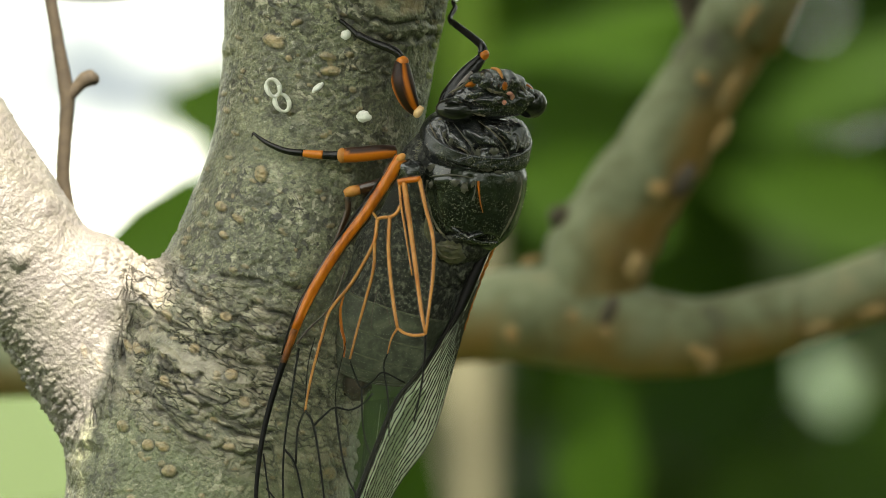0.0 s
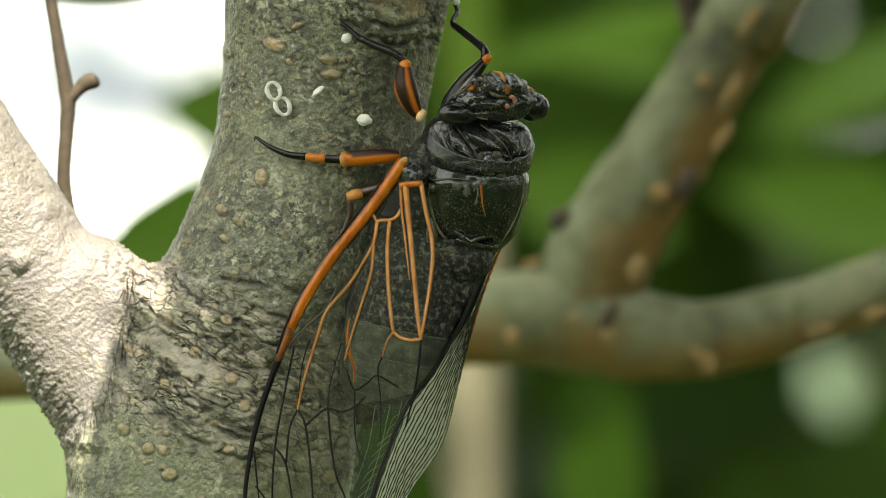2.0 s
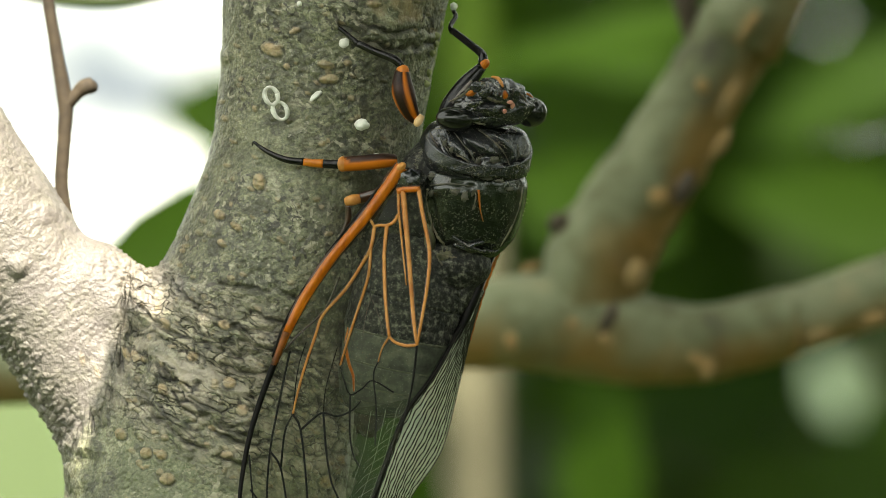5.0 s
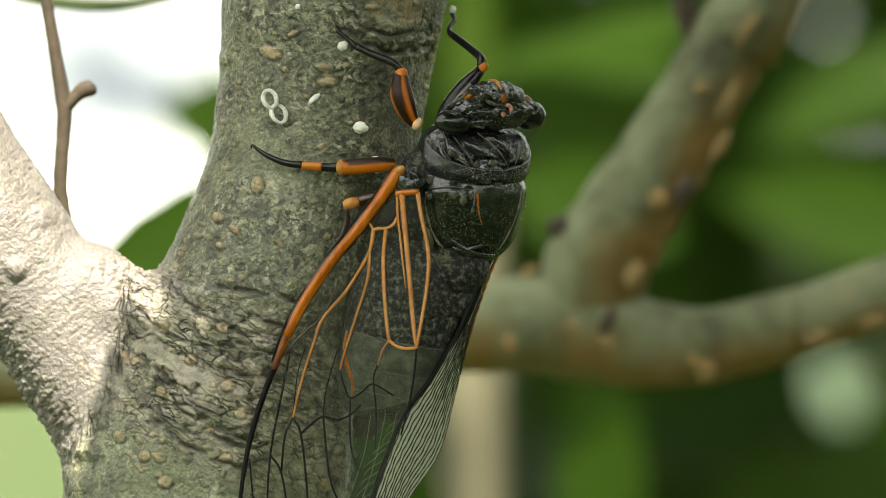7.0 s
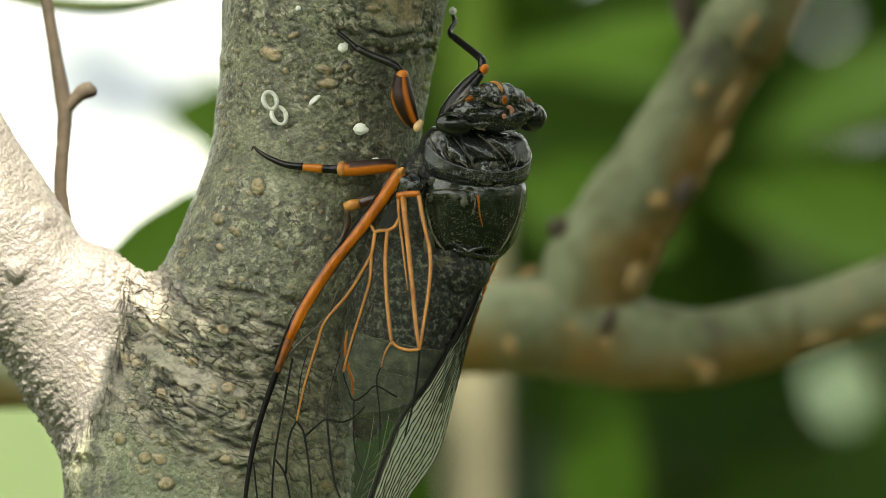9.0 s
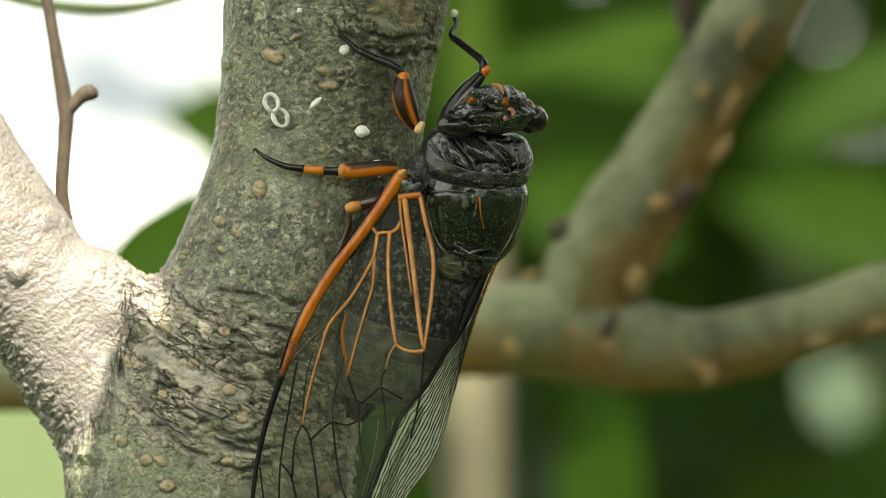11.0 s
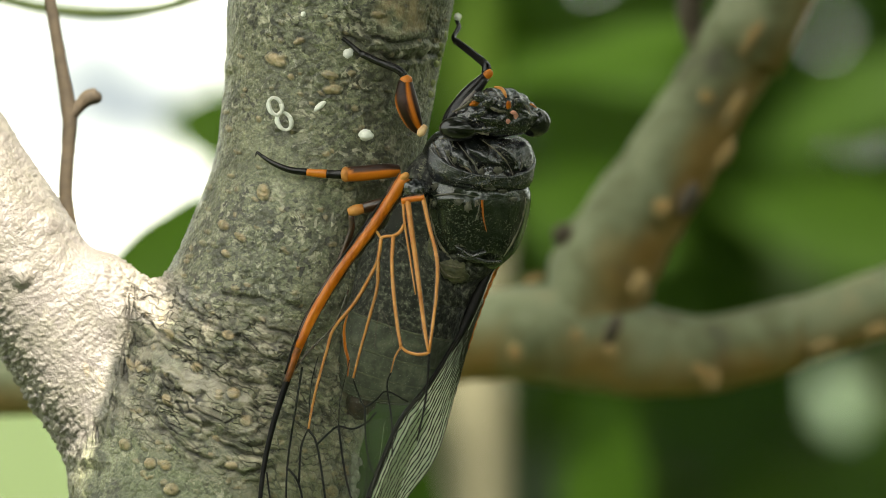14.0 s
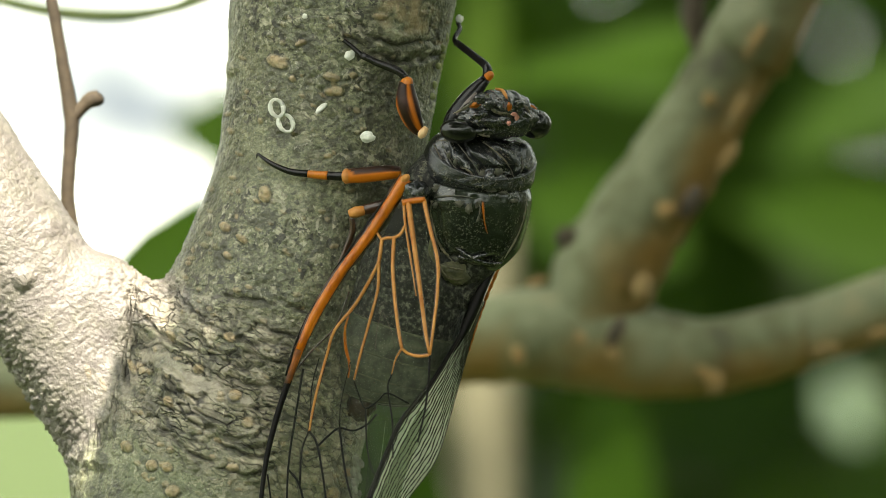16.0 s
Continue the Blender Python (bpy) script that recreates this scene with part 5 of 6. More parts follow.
for px, py, rx, rz in ((849, 284, 0.5, 0.9), (878, 280, 0.8, 0.6), (802, 262, 0.4, 0.5), (790, 250, 0.35, 0.5), (864, 312, 1.0, 0.3), (886, 316, 0.7, 0.3), (770, 308, 0.9, 0.6)):
    body_part("dust_patch", blob(on_back(plate, marks((px, py), (px + 1, py)), 0.0)[0], (rx * 0.8, 0.13, rz * 0.8), None, 14, 18, lumpy(1.2, 4.5, int(px))), DUST, "greyish dusty patch", pro)


def collar(n):
    """One of the wrinkles that run round the rear of the pronotum."""
    line = []
    for k in range(31):
        a = radians(-88 + 176 * k / 30)
        line.append((8.15 * math.sin(a) - 0.1, 0.6 - 6.55 * math.cos(a) ** 0.83, PRO_Z - 0.42 * n - (3.2 - 0.2 * n) * math.cos(a) ** 0.7, (0.30 + 0.06 * math.sin(k * 1.7 + n)) * min(1, 0.3 + 1.6 * math.cos(a))))
    return tube(line, 8, 0.8)


PRO_Z = 6.8
for n in range(6):
    body_part("collar_fold", collar(n), BLACK, "", pro)

SHIELD = carve(loft(at_height((2.2, 6.2, 4.8), (1.8, 7.4, 5.9), (0.8, 8.0, 6.6), (-0.9, 8.2, 7.0), (-4.0, 8.0, 7.1), (-7.0, 7.45, 6.7), (-9.4, 5.7, 5.8), (-10.8, 3.9, 4.6), (-11.4, 1.6, 3.0))),
               [(marks((836, 326), (834, 346), (826, 372)), 0.7, 0.18), (marks((876, 330), (884, 352), (886, 380)), 0.7, 0.18), (marks((800, 430), (830, 440), (870, 434)), 0.9, 0.4), (marks((766, 350), (772, 385), (784, 420)), 0.6, 0.3)],
               [(marks((770, 332), (800, 330), (822, 340)), 1.4, 0.25)], 0.07, 55)
meso = body_part("mesonotum", SHIELD, SHELL, "domed shiny black back plate")
body_part("orange_mark", tube(np.column_stack([on_back(SHIELD, marks((850, 332), (851, 350), (853, 368), (858, 388)), 0.02), np.linspace(0.2, 0.06, 16)]), 6, 0.7), ORANGE, "thin orange streak", meso)
for k, (line, radii) in enumerate(((marks((760, 330), (758, 350), (766, 385), (778, 415), (790, 428)), (0.22, 0.14, 0.2, 0.26, 0.18)), (marks((764, 324), (800, 321), (840, 326)), (0.12, 0.2, 0.08)), (marks((928, 326), (925, 350), (916, 380), (902, 410), (888, 432)), (0.12, 0.2, 0.14, 0.22, 0.1)), (marks((846, 330), (844, 350), (838, 368)), (0.22, 0.16, 0.04)), (marks((786, 428), (806, 440), (830, 446)), (0.1, 0.22, 0.1)))):
    seam_on(SHIELD, line, radii, STRAW if k in (0, 2) else DUST, "yellow-grey dusty fringe", meso, 0.02, 70 + k)
for line in (marks((806, 428), (826, 434), (842, 428), (858, 424)), marks((804, 414), (828, 431), (856, 440), (884, 440))):
    body_part("cross_ridge", tube(np.column_stack([on_back(SHIELD, line, 0.0), np.interp(np.linspace(0, 1, 16), (0, 0.4, 1), (0.25, 0.42, 0.22))]), 8), BLACK, "", meso)
for px, py, rx, rz in ((812, 336, 1.1, 0.5), (826, 344, 0.6, 0.7), (840, 338, 0.3, 0.5), (766, 338, 0.4, 0.5), (906, 330, 0.8, 0.3), (842, 362, 0.25, 0.4), (838, 440, 1.0, 0.25)):
    body_part("dust_patch", blob(on_back(SHIELD, marks((px, py), (px + 1, py)), 0.0)[0], (rx * 0.8, 0.12, rz * 0.8), None, 14, 18, lumpy(1.3, 4.5, int(px))), DUST, "greyish dusty patch", meso)
tagged(part("fine_hair", joined(hairs([(*seen_at(*q)[:1], 3.0, seen_at(*q)[2]) for q in ((930, 236), (934, 265), (931, 300), (932, 330), (928, 365), (914, 400), (896, 432))], 0.35, 240, (0.8, -0.3, 0.2), 5), hairs([(*seen_at(*q)[:1], -3.0, seen_at(*q)[2]) for q in ((752, 262), (742, 285), (746, 312))], 0.5, 80, (-0.8, -0.4, 0.3), 6)), HAIR, cicada, "pale fine hair along the flank"), kind="stuff")
HINGE_PLATE = blob((-3.59, -4.75, -10.47), (2.5, 0.8, 1.55), Matrix.Rotation(0.25, 4, "Y"), 30, 44, lumpy(0.4, 3, 65))
hinge_plate = body_part("axillary_plate", HINGE_PLATE, OLIVE, "dull olive plate behind the back")
for row in (((776, 448), (784, 462), (800, 469), (818, 466)), ((786, 446), (800, 450), (816, 452))):
    seam_on(HINGE_PLATE, marks(*row), (0.08, 0.2, 0.16, 0.06), STRAW, "pale frayed rim", hinge_plate, 0.05, 81)
body_part("axillary_plate", blob((-6.45, -3.00, -8.42), (0.8, 1.0, 2.8), Matrix.Rotation(-0.25, 4, "Y"), 18, 26, lumpy(0.15, 3, 75)), OLIVE)
body_part("chest", blob((-3.44, 2.00, -3.12), (7.6, 4.6, 9.5), None, 30, 40, lumpy(0.05, 3, 85)), DULL, "black hairy underside")
body_part("wing_base", blob((-10.42, -1.50, 0.36), (2.2, 1.8, 1.6), None, 16, 22, lumpy(0.3, 2.5, 95)), BLACK)

# abdomen: overlapping rings that taper to a blunt end
HIP = from_body((-0.48, 2.50, 0.08))
abdomen = part("abdomen", blob((0, 0, -2), (7.6, 5.0, 5.0), None, 20, 30), DULL, cicada, "black ringed abdomen with grey down", HIP)
SPINE = smooth_path([from_body((-0.64, 2.50, 0.08)) - HIP, from_body((-3.92, 2.50, -4.72)) - HIP, from_body((-5.76, 3.20, -12.72)) - HIP, from_body((-7.21, 4.20, -19.95)) - HIP, from_body((-7.54, 4.80, -23.01)) - HIP], 8)
GIRTH = [(0, 5.2), (0.08, 6.6), (0.2, 8.3), (0.45, 8.5), (0.65, 8.1), (0.82, 7.1), (0.93, 5.9), (0.985, 4.4), (1.0, 3.2)]


def ring_of(u0, u1):
    """Rows of one segment: swelling a little to a lip at its rear."""
    rows = []
    for k in range(9):
        u = u0 + (u1 - u0) * k / 8
        i = u * (len(SPINE) - 1)
        j = min(int(i), len(SPINE) - 2)
        c = SPINE[j] + (SPINE[j + 1] - SPINE[j]) * (i - j)
        g = np.interp(u, [a for a, b in GIRTH], [b for a, b in GIRTH]) * (0.975 + 0.035 * (k / 8) ** 2 - (0.05 if k == 8 else 0))
        rows.append((*c, g))
    return tube(rows, 40, 0.72)


cuts = [0.0, 0.16, 0.32, 0.47, 0.60, 0.71, 0.80, 0.88, 0.95, 1.0]
for i in range(len(cuts) - 1):
    ring = part("segment", ring_of(cuts[i], cuts[i + 1] + 0.012 if i < 8 else 1.0), DULL if i < 3 else DARK_RING, abdomen)
    if 1 < i < 8:
        u = cuts[i + 1]
        j = min(int(u * (len(SPINE) - 1)), len(SPINE) - 2)
        c = SPINE[j] + (SPINE[j + 1] - SPINE[j]) * (u * (len(SPINE) - 1) - j)
        d = (SPINE[j + 1] - SPINE[j]) / np.linalg.norm(SPINE[j + 1] - SPINE[j])
        g = np.interp(u, [a for a, b in GIRTH], [b for a, b in GIRTH]) * 0.985
        part("hair_fringe", tube([(*(c - d * 0.25), g), (*c, g * 1.012), (*(c + d * 0.2), g)], 40, 0.72), FRINGE, ring, "thin greyish hair fringe")
part("side_plate", blob(from_body((3.04, 1.60, -5.35)) - HIP, (1.9, 2.0, 5.4), Matrix.Rotation(0.36, 4, "Y"), 18, 26, lumpy(0.12, 3, 125)), DULL, abdomen, "dark plate under the wing root")
part("orange_streak", tube(smooth_path([(*(from_body(q) - HIP), r) for q, r in (((-13.1, -4.6, -10.6), 0.12), ((-13.4, -4.6, -13.0), 0.2), ((-13.0, -4.4, -15.6), 0.24), ((-12.4, -4.2, -17.4), 0.2), ((-12.3, -4.0, -19.6), 0.12))], 5), 8), ORANGE, abdomen, "orange streak along the side")
tip = from_body((-10.25, 4.00, -23.79)) - HIP
part("tail_plate", blob(tip, (1.8, 1.8, 2.4), None, 14, 20, lumpy(0.5, 2.8, 105)), TAIL, abdomen, "dark brown lumpy tail end")
part("tail_plate", blob(tip + (-1.4, 0.2, -0.4), (0.7, 0.8, 1.6), None, 12, 16, lumpy(0.5, 2.8, 115)), TAIL, abdomen)

# ---- wings ----
LEFT_HINGE = from_body((-5.71, -5.00, 11.97))
RIGHT_HINGE = from_body((9.68, 3.00, 8.88))


def sheet(outline):
    return np.array(outline), [tuple(range(len(outline)))]


def vein(wing, hinge, line, radius, mat, label=""):
    """A tapering rib on a wing: line from the fork, radius at start and end."""
    p = smooth_path([from_body(q) - hinge for q in line], 4)
    r = np.linspace(radius[0], radius[1], len(p)) * (1.35 if mat is BLACK_VEIN and radius[0] < 0.2 else 1.0)
    rib = part("vein", tube(np.column_stack([p + (0, -0.03, 0), r]), 8, 0.75), mat, wing, label)
    # A dark strip behind the rib paints in the shading of its edges.
    if mat in (ORANGE, PALE_ORANGE):
        rim = r * 1.12 + 0.07
        part("vein_edge_shade", tube(np.column_stack([p + (0, 0.06, 0), rim]), 8, 0.3, 0.15, 5), LEG_BROWN, rib, "dark brown vein edge with its rounding shade painted in")
    return rib


costa = [(-5.55, -5.04, 11.97), (-7.66, -4.86, 8.96), (-11.18, -4.64, 4.20), (-15.61, -4.26, -1.11), (-19.53, -3.83, -6.91), (-21.71, -3.60, -11.28), (-23.11, -3.53, -14.85), (-24.15, -3.38, -17.40), (-25.74, -3.34, -21.77), (-27.08, -3.51, -26.53), (-27.95, -3.83, -31.28), (-28.33, -4.18, -35.24), (-27.92, -4.75, -39.18), (-26.06, -5.87, -44.28)]
inner = [(-20.87, -7.78, -48.14), (-15.31, -8.97, -44.92), (-11.36, -9.34, -38.58), (-8.60, -9.37, -32.27), (-6.23, -9.30, -25.96), (-4.42, -9.07, -19.65), (-3.40, -8.59, -13.11), (-1.74, -7.78, -2.29), (-2.53, -6.73, 4.83), (-3.09, -6.09, 8.95)]
left_wing = part("forewing", sheet([q - LEFT_HINGE for q in smooth_path([from_body(q) for q in costa], 4)] + [q - LEFT_HINGE for q in smooth_path([from_body(q) for q in inner], 4)]), MEMBRANE, cicada, "clear forewing with orange veins turning black", LEFT_HINGE, smooth=False)
vein(left_wing, LEFT_HINGE, costa[:6], (0.92, 0.56), ORANGE, "thick orange leading edge")
vein(left_wing, LEFT_HINGE, [costa[5], (-22.36, -3.57, -12.87), costa[6], (-23.59, -3.46, -15.97)], (0.56, 0.47), RUST, "rust-brown stretch of the leading edge")
vein(left_wing, LEFT_HINGE, [(-6.47, -4.89, 11.18), (-8.73, -4.84, 7.22), (-12.71, -4.56, 2.06), (-17.56, -4.12, -4.68), (-20.78, -3.77, -10.24), (-22.62, -3.61, -14.22)], (0.35, 0.2), ORANGE)
vein(left_wing, LEFT_HINGE, [(-6.67, -4.75, 11.82), (-9.18, -4.53, 8.41), (-12.34, -4.28, 4.44), (-16.32, -3.97, -0.56)], (0.18, 0.12), BLACK_VEIN)
vein(left_wing, LEFT_HINGE, [(-6.87, -4.78, 11.18), (-9.08, -4.62, 8.01), (-12.27, -4.39, 3.89), (-16.56, -4.00, -1.19), (-20.33, -3.59, -6.75), (-22.52, -3.37, -11.20), (-23.75, -3.35, -14.86)], (0.14, 0.12), BLACK_VEIN)
vein(left_wing, LEFT_HINGE, costa[6:], (0.50, 0.2), BLACK_VEIN, "black leading edge")
part("wing_knuckle", blob(from_body((-5.63, -5.02, 11.97)) - LEFT_HINGE + (0, -0.4, 0), (0.75, 0.6, 0.55), Matrix.Rotation(-0.6, 4, "Y"), 12, 16), PALE_ORANGE, left_wing, "pale orange wing joint")
part("dark_cell", sheet([from_body(q) - LEFT_HINGE + (0, 0.05, 0) for q in ((-8.88, -4.98, 4.52), (-7.45, -5.07, 7.22), (-6.34, -5.29, 8.01), (-6.18, -5.63, 5.47), (-7.45, -5.42, 4.20))]), BLACK_VEIN, left_wing, "opaque black basal cell", smooth=False)
for line, r, mat in (
        ([(-6.18, -5.27, 8.48), (-4.91, -5.60, 8.72), (-3.01, -6.13, 8.79)], (0.5, 0.4), ORANGE),
        ([(-3.17, -6.08, 8.79), (-2.53, -6.73, 4.83), (-1.66, -7.53, 0.08), (-1.90, -7.97, -4.27), (-2.53, -8.26, -8.22), (-3.40, -8.58, -13.03)], (0.30, 0.18), PALE_ORANGE),
        ([(-5.39, -5.48, 8.64), (-4.91, -6.24, 3.25), (-4.43, -7.03, -2.29), (-3.87, -8.02, -9.40), (-3.40, -8.58, -13.03)], (0.42, 0.2), PALE_ORANGE),
        ([(-6.02, -5.32, 8.48), (-5.94, -5.69, 5.47), (-5.38, -6.48, 0.08), (-4.90, -7.17, -4.67)], (0.22, 0.08), PALE_ORANGE),
        ([(-5.94, -5.71, 5.31), (-6.66, -5.64, 4.20), (-7.61, -5.43, 3.72), (-8.56, -5.16, 3.73), (-9.36, -4.96, 3.57)], (0.25, 0.22), PALE_ORANGE),
        ([(-10.23, -4.55, 5.00), (-9.68, -4.82, 4.04), (-9.28, -5.00, 3.41)], (0.2, 0.2), PALE_ORANGE),
        ([(-7.61, -5.43, 3.72), (-8.00, -5.79, -0.32), (-7.92, -6.37, -5.07), (-7.60, -6.97, -9.41), (-7.28, -7.36, -11.94)], (0.28, 0.22), PALE_ORANGE),
        ([(-7.28, -7.36, -11.94), (-6.32, -7.72, -12.73), (-4.90, -8.16, -13.12), (-3.40, -8.58, -13.03)], (0.2, 0.22), PALE_ORANGE),
        ([(-7.28, -7.36, -11.94), (-8.23, -7.26, -13.37), (-8.86, -7.32, -15.42)], (0.17, 0.07), PALE_ORANGE),
        ([(-9.36, -4.98, 3.41), (-9.83, -5.14, 0.87), (-10.62, -5.12, -0.87), (-13.40, -4.86, -5.23), (-16.58, -4.38, -8.81), (-17.77, -4.42, -11.98), (-19.36, -4.53, -16.74), (-20.31, -4.68, -20.31), (-20.86, -4.83, -22.92)], (0.28, 0.15), PALE_ORANGE),
        ([(-9.91, -5.18, 0.40), (-10.22, -5.51, -3.25), (-11.41, -5.64, -7.21), (-12.99, -5.76, -11.96), (-14.18, -5.89, -15.92)], (0.24, 0.15), PALE_ORANGE),
        ([(-14.28, -4.41, -3.49), (-16.43, -4.36, -8.25), (-19.85, -3.78, -11.43), (-22.56, -3.36, -14.38)], (0.12, 0.16), LEG_BROWN),
        ([(-9.82, -5.98, -6.26), (-10.61, -6.08, -9.03), (-11.01, -6.29, -11.80)], (0.05, 0.05), LEG_BROWN),
        ([(-9.66, -6.07, -6.65), (-8.63, -6.68, -9.42), (-8.23, -7.07, -11.79)], (0.05, 0.04), LEG_BROWN),
        ([(-21.28, -3.67, -13.98), (-22.54, -4.01, -19.92), (-24.04, -4.52, -27.85), (-24.49, -5.25, -35.20), (-24.08, -6.06, -41.10)], (0.12, 0.1), BLACK_VEIN),
        ([(-24.04, -4.54, -28.00), (-22.59, -5.20, -30.20), (-21.70, -6.03, -35.16), (-20.89, -6.95, -41.06)], (0.12, 0.1), BLACK_VEIN),
        ([(-20.86, -4.81, -22.76), (-21.97, -4.80, -25.30), (-22.51, -5.22, -30.20)], (0.1, 0.12), BLACK_VEIN),
        ([(-20.86, -4.81, -22.76), (-19.74, -5.39, -24.97), (-18.92, -6.48, -32.38), (-18.50, -7.61, -41.03)], (0.13, 0.1), BLACK_VEIN),
        ([(-19.74, -5.39, -24.97), (-17.91, -5.71, -23.37), (-16.55, -6.00, -22.57), (-14.56, -6.61, -23.03), (-12.58, -7.07, -22.23), (-11.23, -7.29, -20.88)], (0.12, 0.09), BLACK_VEIN),
        ([(-16.55, -6.00, -22.57), (-16.06, -6.82, -28.41), (-15.34, -7.48, -32.34), (-14.14, -8.19, -35.47), (-13.74, -8.95, -40.97)], (0.12, 0.09), BLACK_VEIN),
        ([(-14.18, -5.91, -16.16), (-13.54, -6.34, -18.29), (-12.74, -6.77, -20.02), (-10.99, -7.15, -19.06), (-9.57, -7.43, -18.03), (-6.63, -8.45, -19.67)], (0.1, 0.1), BLACK_VEIN),
        ([(-12.74, -6.77, -20.02), (-12.81, -7.36, -25.23), (-12.33, -7.86, -28.37), (-11.38, -8.33, -30.10)], (0.1, 0.07), BLACK_VEIN),
        ([(-8.86, -7.32, -15.42), (-9.49, -7.37, -17.32), (-9.09, -8.03, -22.05), (-9.24, -8.59, -27.17)], (0.1, 0.08), BLACK_VEIN),
        ([(-3.40, -8.59, -13.11), (-3.79, -8.92, -16.89), (-4.50, -9.19, -20.83), (-5.68, -9.36, -25.17)], (0.14, 0.1), BLACK_VEIN),
        ([(-27.00, -3.77, -28.51), (-26.66, -4.32, -32.46), (-26.33, -4.78, -35.61)], (0.1, 0.08), BLACK_VEIN),
        ([(-26.82, -4.39, -33.40), (-25.53, -4.96, -35.21), (-24.49, -5.57, -37.96)], (0.1, 0.08), BLACK_VEIN),
        ([(-18.97, -4.16, -12.62), (-20.16, -4.29, -16.59), (-20.86, -4.81, -22.76)], (0.06, 0.06), BLACK_VEIN),
        ([(-14.58, -5.48, -13.39), (-16.16, -5.68, -18.94), (-16.55, -6.00, -22.57)], (0.05, 0.06), BLACK_VEIN)):
    vein(left_wing, LEFT_HINGE, line, r, mat)

OUTER = smooth_path([(10.29, 7.00, 4.90), (7.71, 7.00, -1.13), (5.79, 7.00, -6.35), (4.18, 7.63, -11.98), (2.42, 8.93, -19.33), (0.08, 8.27, -28.09), (-3.86, 7.00, -34.15), (-5.79, 7.00, -37.69), (-9.15, 6.31, -44.89)], 6)
INNER = smooth_path([(9.51, 10.02, 4.76), (6.42, 6.12, -1.36), (4.88, 2.84, -6.32), (2.23, -0.54, -11.48), (-1.27, -4.54, -17.53), (-4.91, -6.00, -22.49), (-7.05, -6.00, -27.64), (-9.50, -6.00, -34.77), (-12.20, -6.00, -43.48)], 6)


def across(f, i):
    """A place on the folded wing: f from outer edge to inner edge, bowed outwards."""
    return OUTER[i] * (1 - f) + INNER[i] * f + np.array((0.3, -0.5, 0)) * 4 * f * (1 - f) - BODY


def folded_sheet():
    n, w = len(OUTER), 9
    rows = range(11, n)
    v = [across(k / (w - 1), i) - RIGHT_HINGE for i in rows for k in range(w)]
    return v, [(i * w + k, i * w + k + 1, (i + 1) * w + k + 1, (i + 1) * w + k) for i in range(len(rows) - 1) for k in range(w - 1)]


right_wing = part("forewing", folded_sheet(), SHEEN_MEMBRANE, cicada, "pale greenish folded forewing, sky sheen painted in, with black wavy veins", RIGHT_HINGE)
rng = np.random.RandomState(2)
for k in range(15):
    f = k / 14
    start = 0 if f < 0.12 else int(rng.uniform(11, 17))
    p = []
    for i in range(start, len(OUTER)):
        sway = 0.0 if k in (0, 14) else 0.010 * math.sin(i * 2.1 + k * 1.3) + 0.013 * rng.uniform(-1, 1)
        p.append(across(f + sway, i) - RIGHT_HINGE + (0, -0.06, 0))
    p = smooth_path(p, 2)
    orange = k in (0, 1)
    r = np.linspace(0.3, 0.42, len(p)) if k == 14 else np.full(len(p), 0.22 if orange else 0.095) * (1 + 0.3 * np.sin(np.arange(len(p)) * 1.9 + k))
    if orange:
        cut = 38 if k == 0 else 34
        part("vein", tube(np.column_stack([p[:cut], r[:cut]]), 6), ORANGE, right_wing, "orange rib")
        p, r = p[cut - 1:], r[cut - 1:] * 0.4
    part("vein", tube(np.column_stack([p, r]), 6), BLACK_VEIN if k == 14 else DARK_VEIN, right_wing)
part("dark_edge", tube(smooth_path([(*(from_body(q) - RIGHT_HINGE), r) for q, r in (((7.52, 2.60, 0.08), 0.35), ((6.23, 2.20, -2.32), 0.6), ((4.95, 1.60, -5.35), 0.8), ((3.83, 1.00, -8.30), 0.75), ((2.55, 0.00, -11.48), 0.35), ((1.75, -0.60, -13.07), 0.1))], 5), 8), BLACK_VEIN, right_wing, "dark wing root")


# hind wing that shows between the abdomen and the folded wing
HIND = [(-12.2, -22.0), (-8.0, -21.5), (-3.9, -20.6), (-3.9, -22.7), (-7.0, -28.6), (-9.6, -36.4), (-13.4, -36.4), (-12.6, -28.0)]
hind_wing = part("hindwing", sheet([from_body((q[0], -2.4 - 0.02 * (q[1] + 20), q[1])) - LEFT_HINGE for q in smooth_path(HIND + HIND[:1], 4)[:-1]]), HIND_MEMBRANE, cicada, "clear green-tinged hind wing with pale veins", LEFT_HINGE, smooth=False)
rng = np.random.RandomState(31)
for k in range(9):
    z = -22.6 - 1.5 * k
    side = np.interp(-z, (20, 23, 29, 37), (-4.6, -4.8, -7.8, -10.4))
    line = [(side - 0.2, z), (side - 1.3, z - 0.5 + rng.uniform(-0.2, 0.2)), (side - 2.6, z - 1.5), (side - 3.3 + rng.uniform(-0.4, 0.3), z - 2.4)]
    part("vein", tube(smooth_path([(*(from_body((q[0], -2.45 - 0.02 * (q[1] + 20), q[1])) - LEFT_HINGE), 0.035) for q in line], 4), 5), PALE_VEIN, hind_wing)
for top, low in (((-6.2, -22.0), (-10.6, -36.0)), ((-7.8, -22.2), (-11.8, -36.0)), ((-9.9, -22.4), (-12.6, -33.0))):
    part("vein", tube(smooth_path([(*(from_body((q[0], -2.5 - 0.02 * (q[1] + 20), q[1])) - LEFT_HINGE), 0.04) for q in (top, ((top[0] + low[0]) / 2 + 0.4, (top[1] + low[1]) / 2), low)], 6), 5), PALE_VEIN, hind_wing)

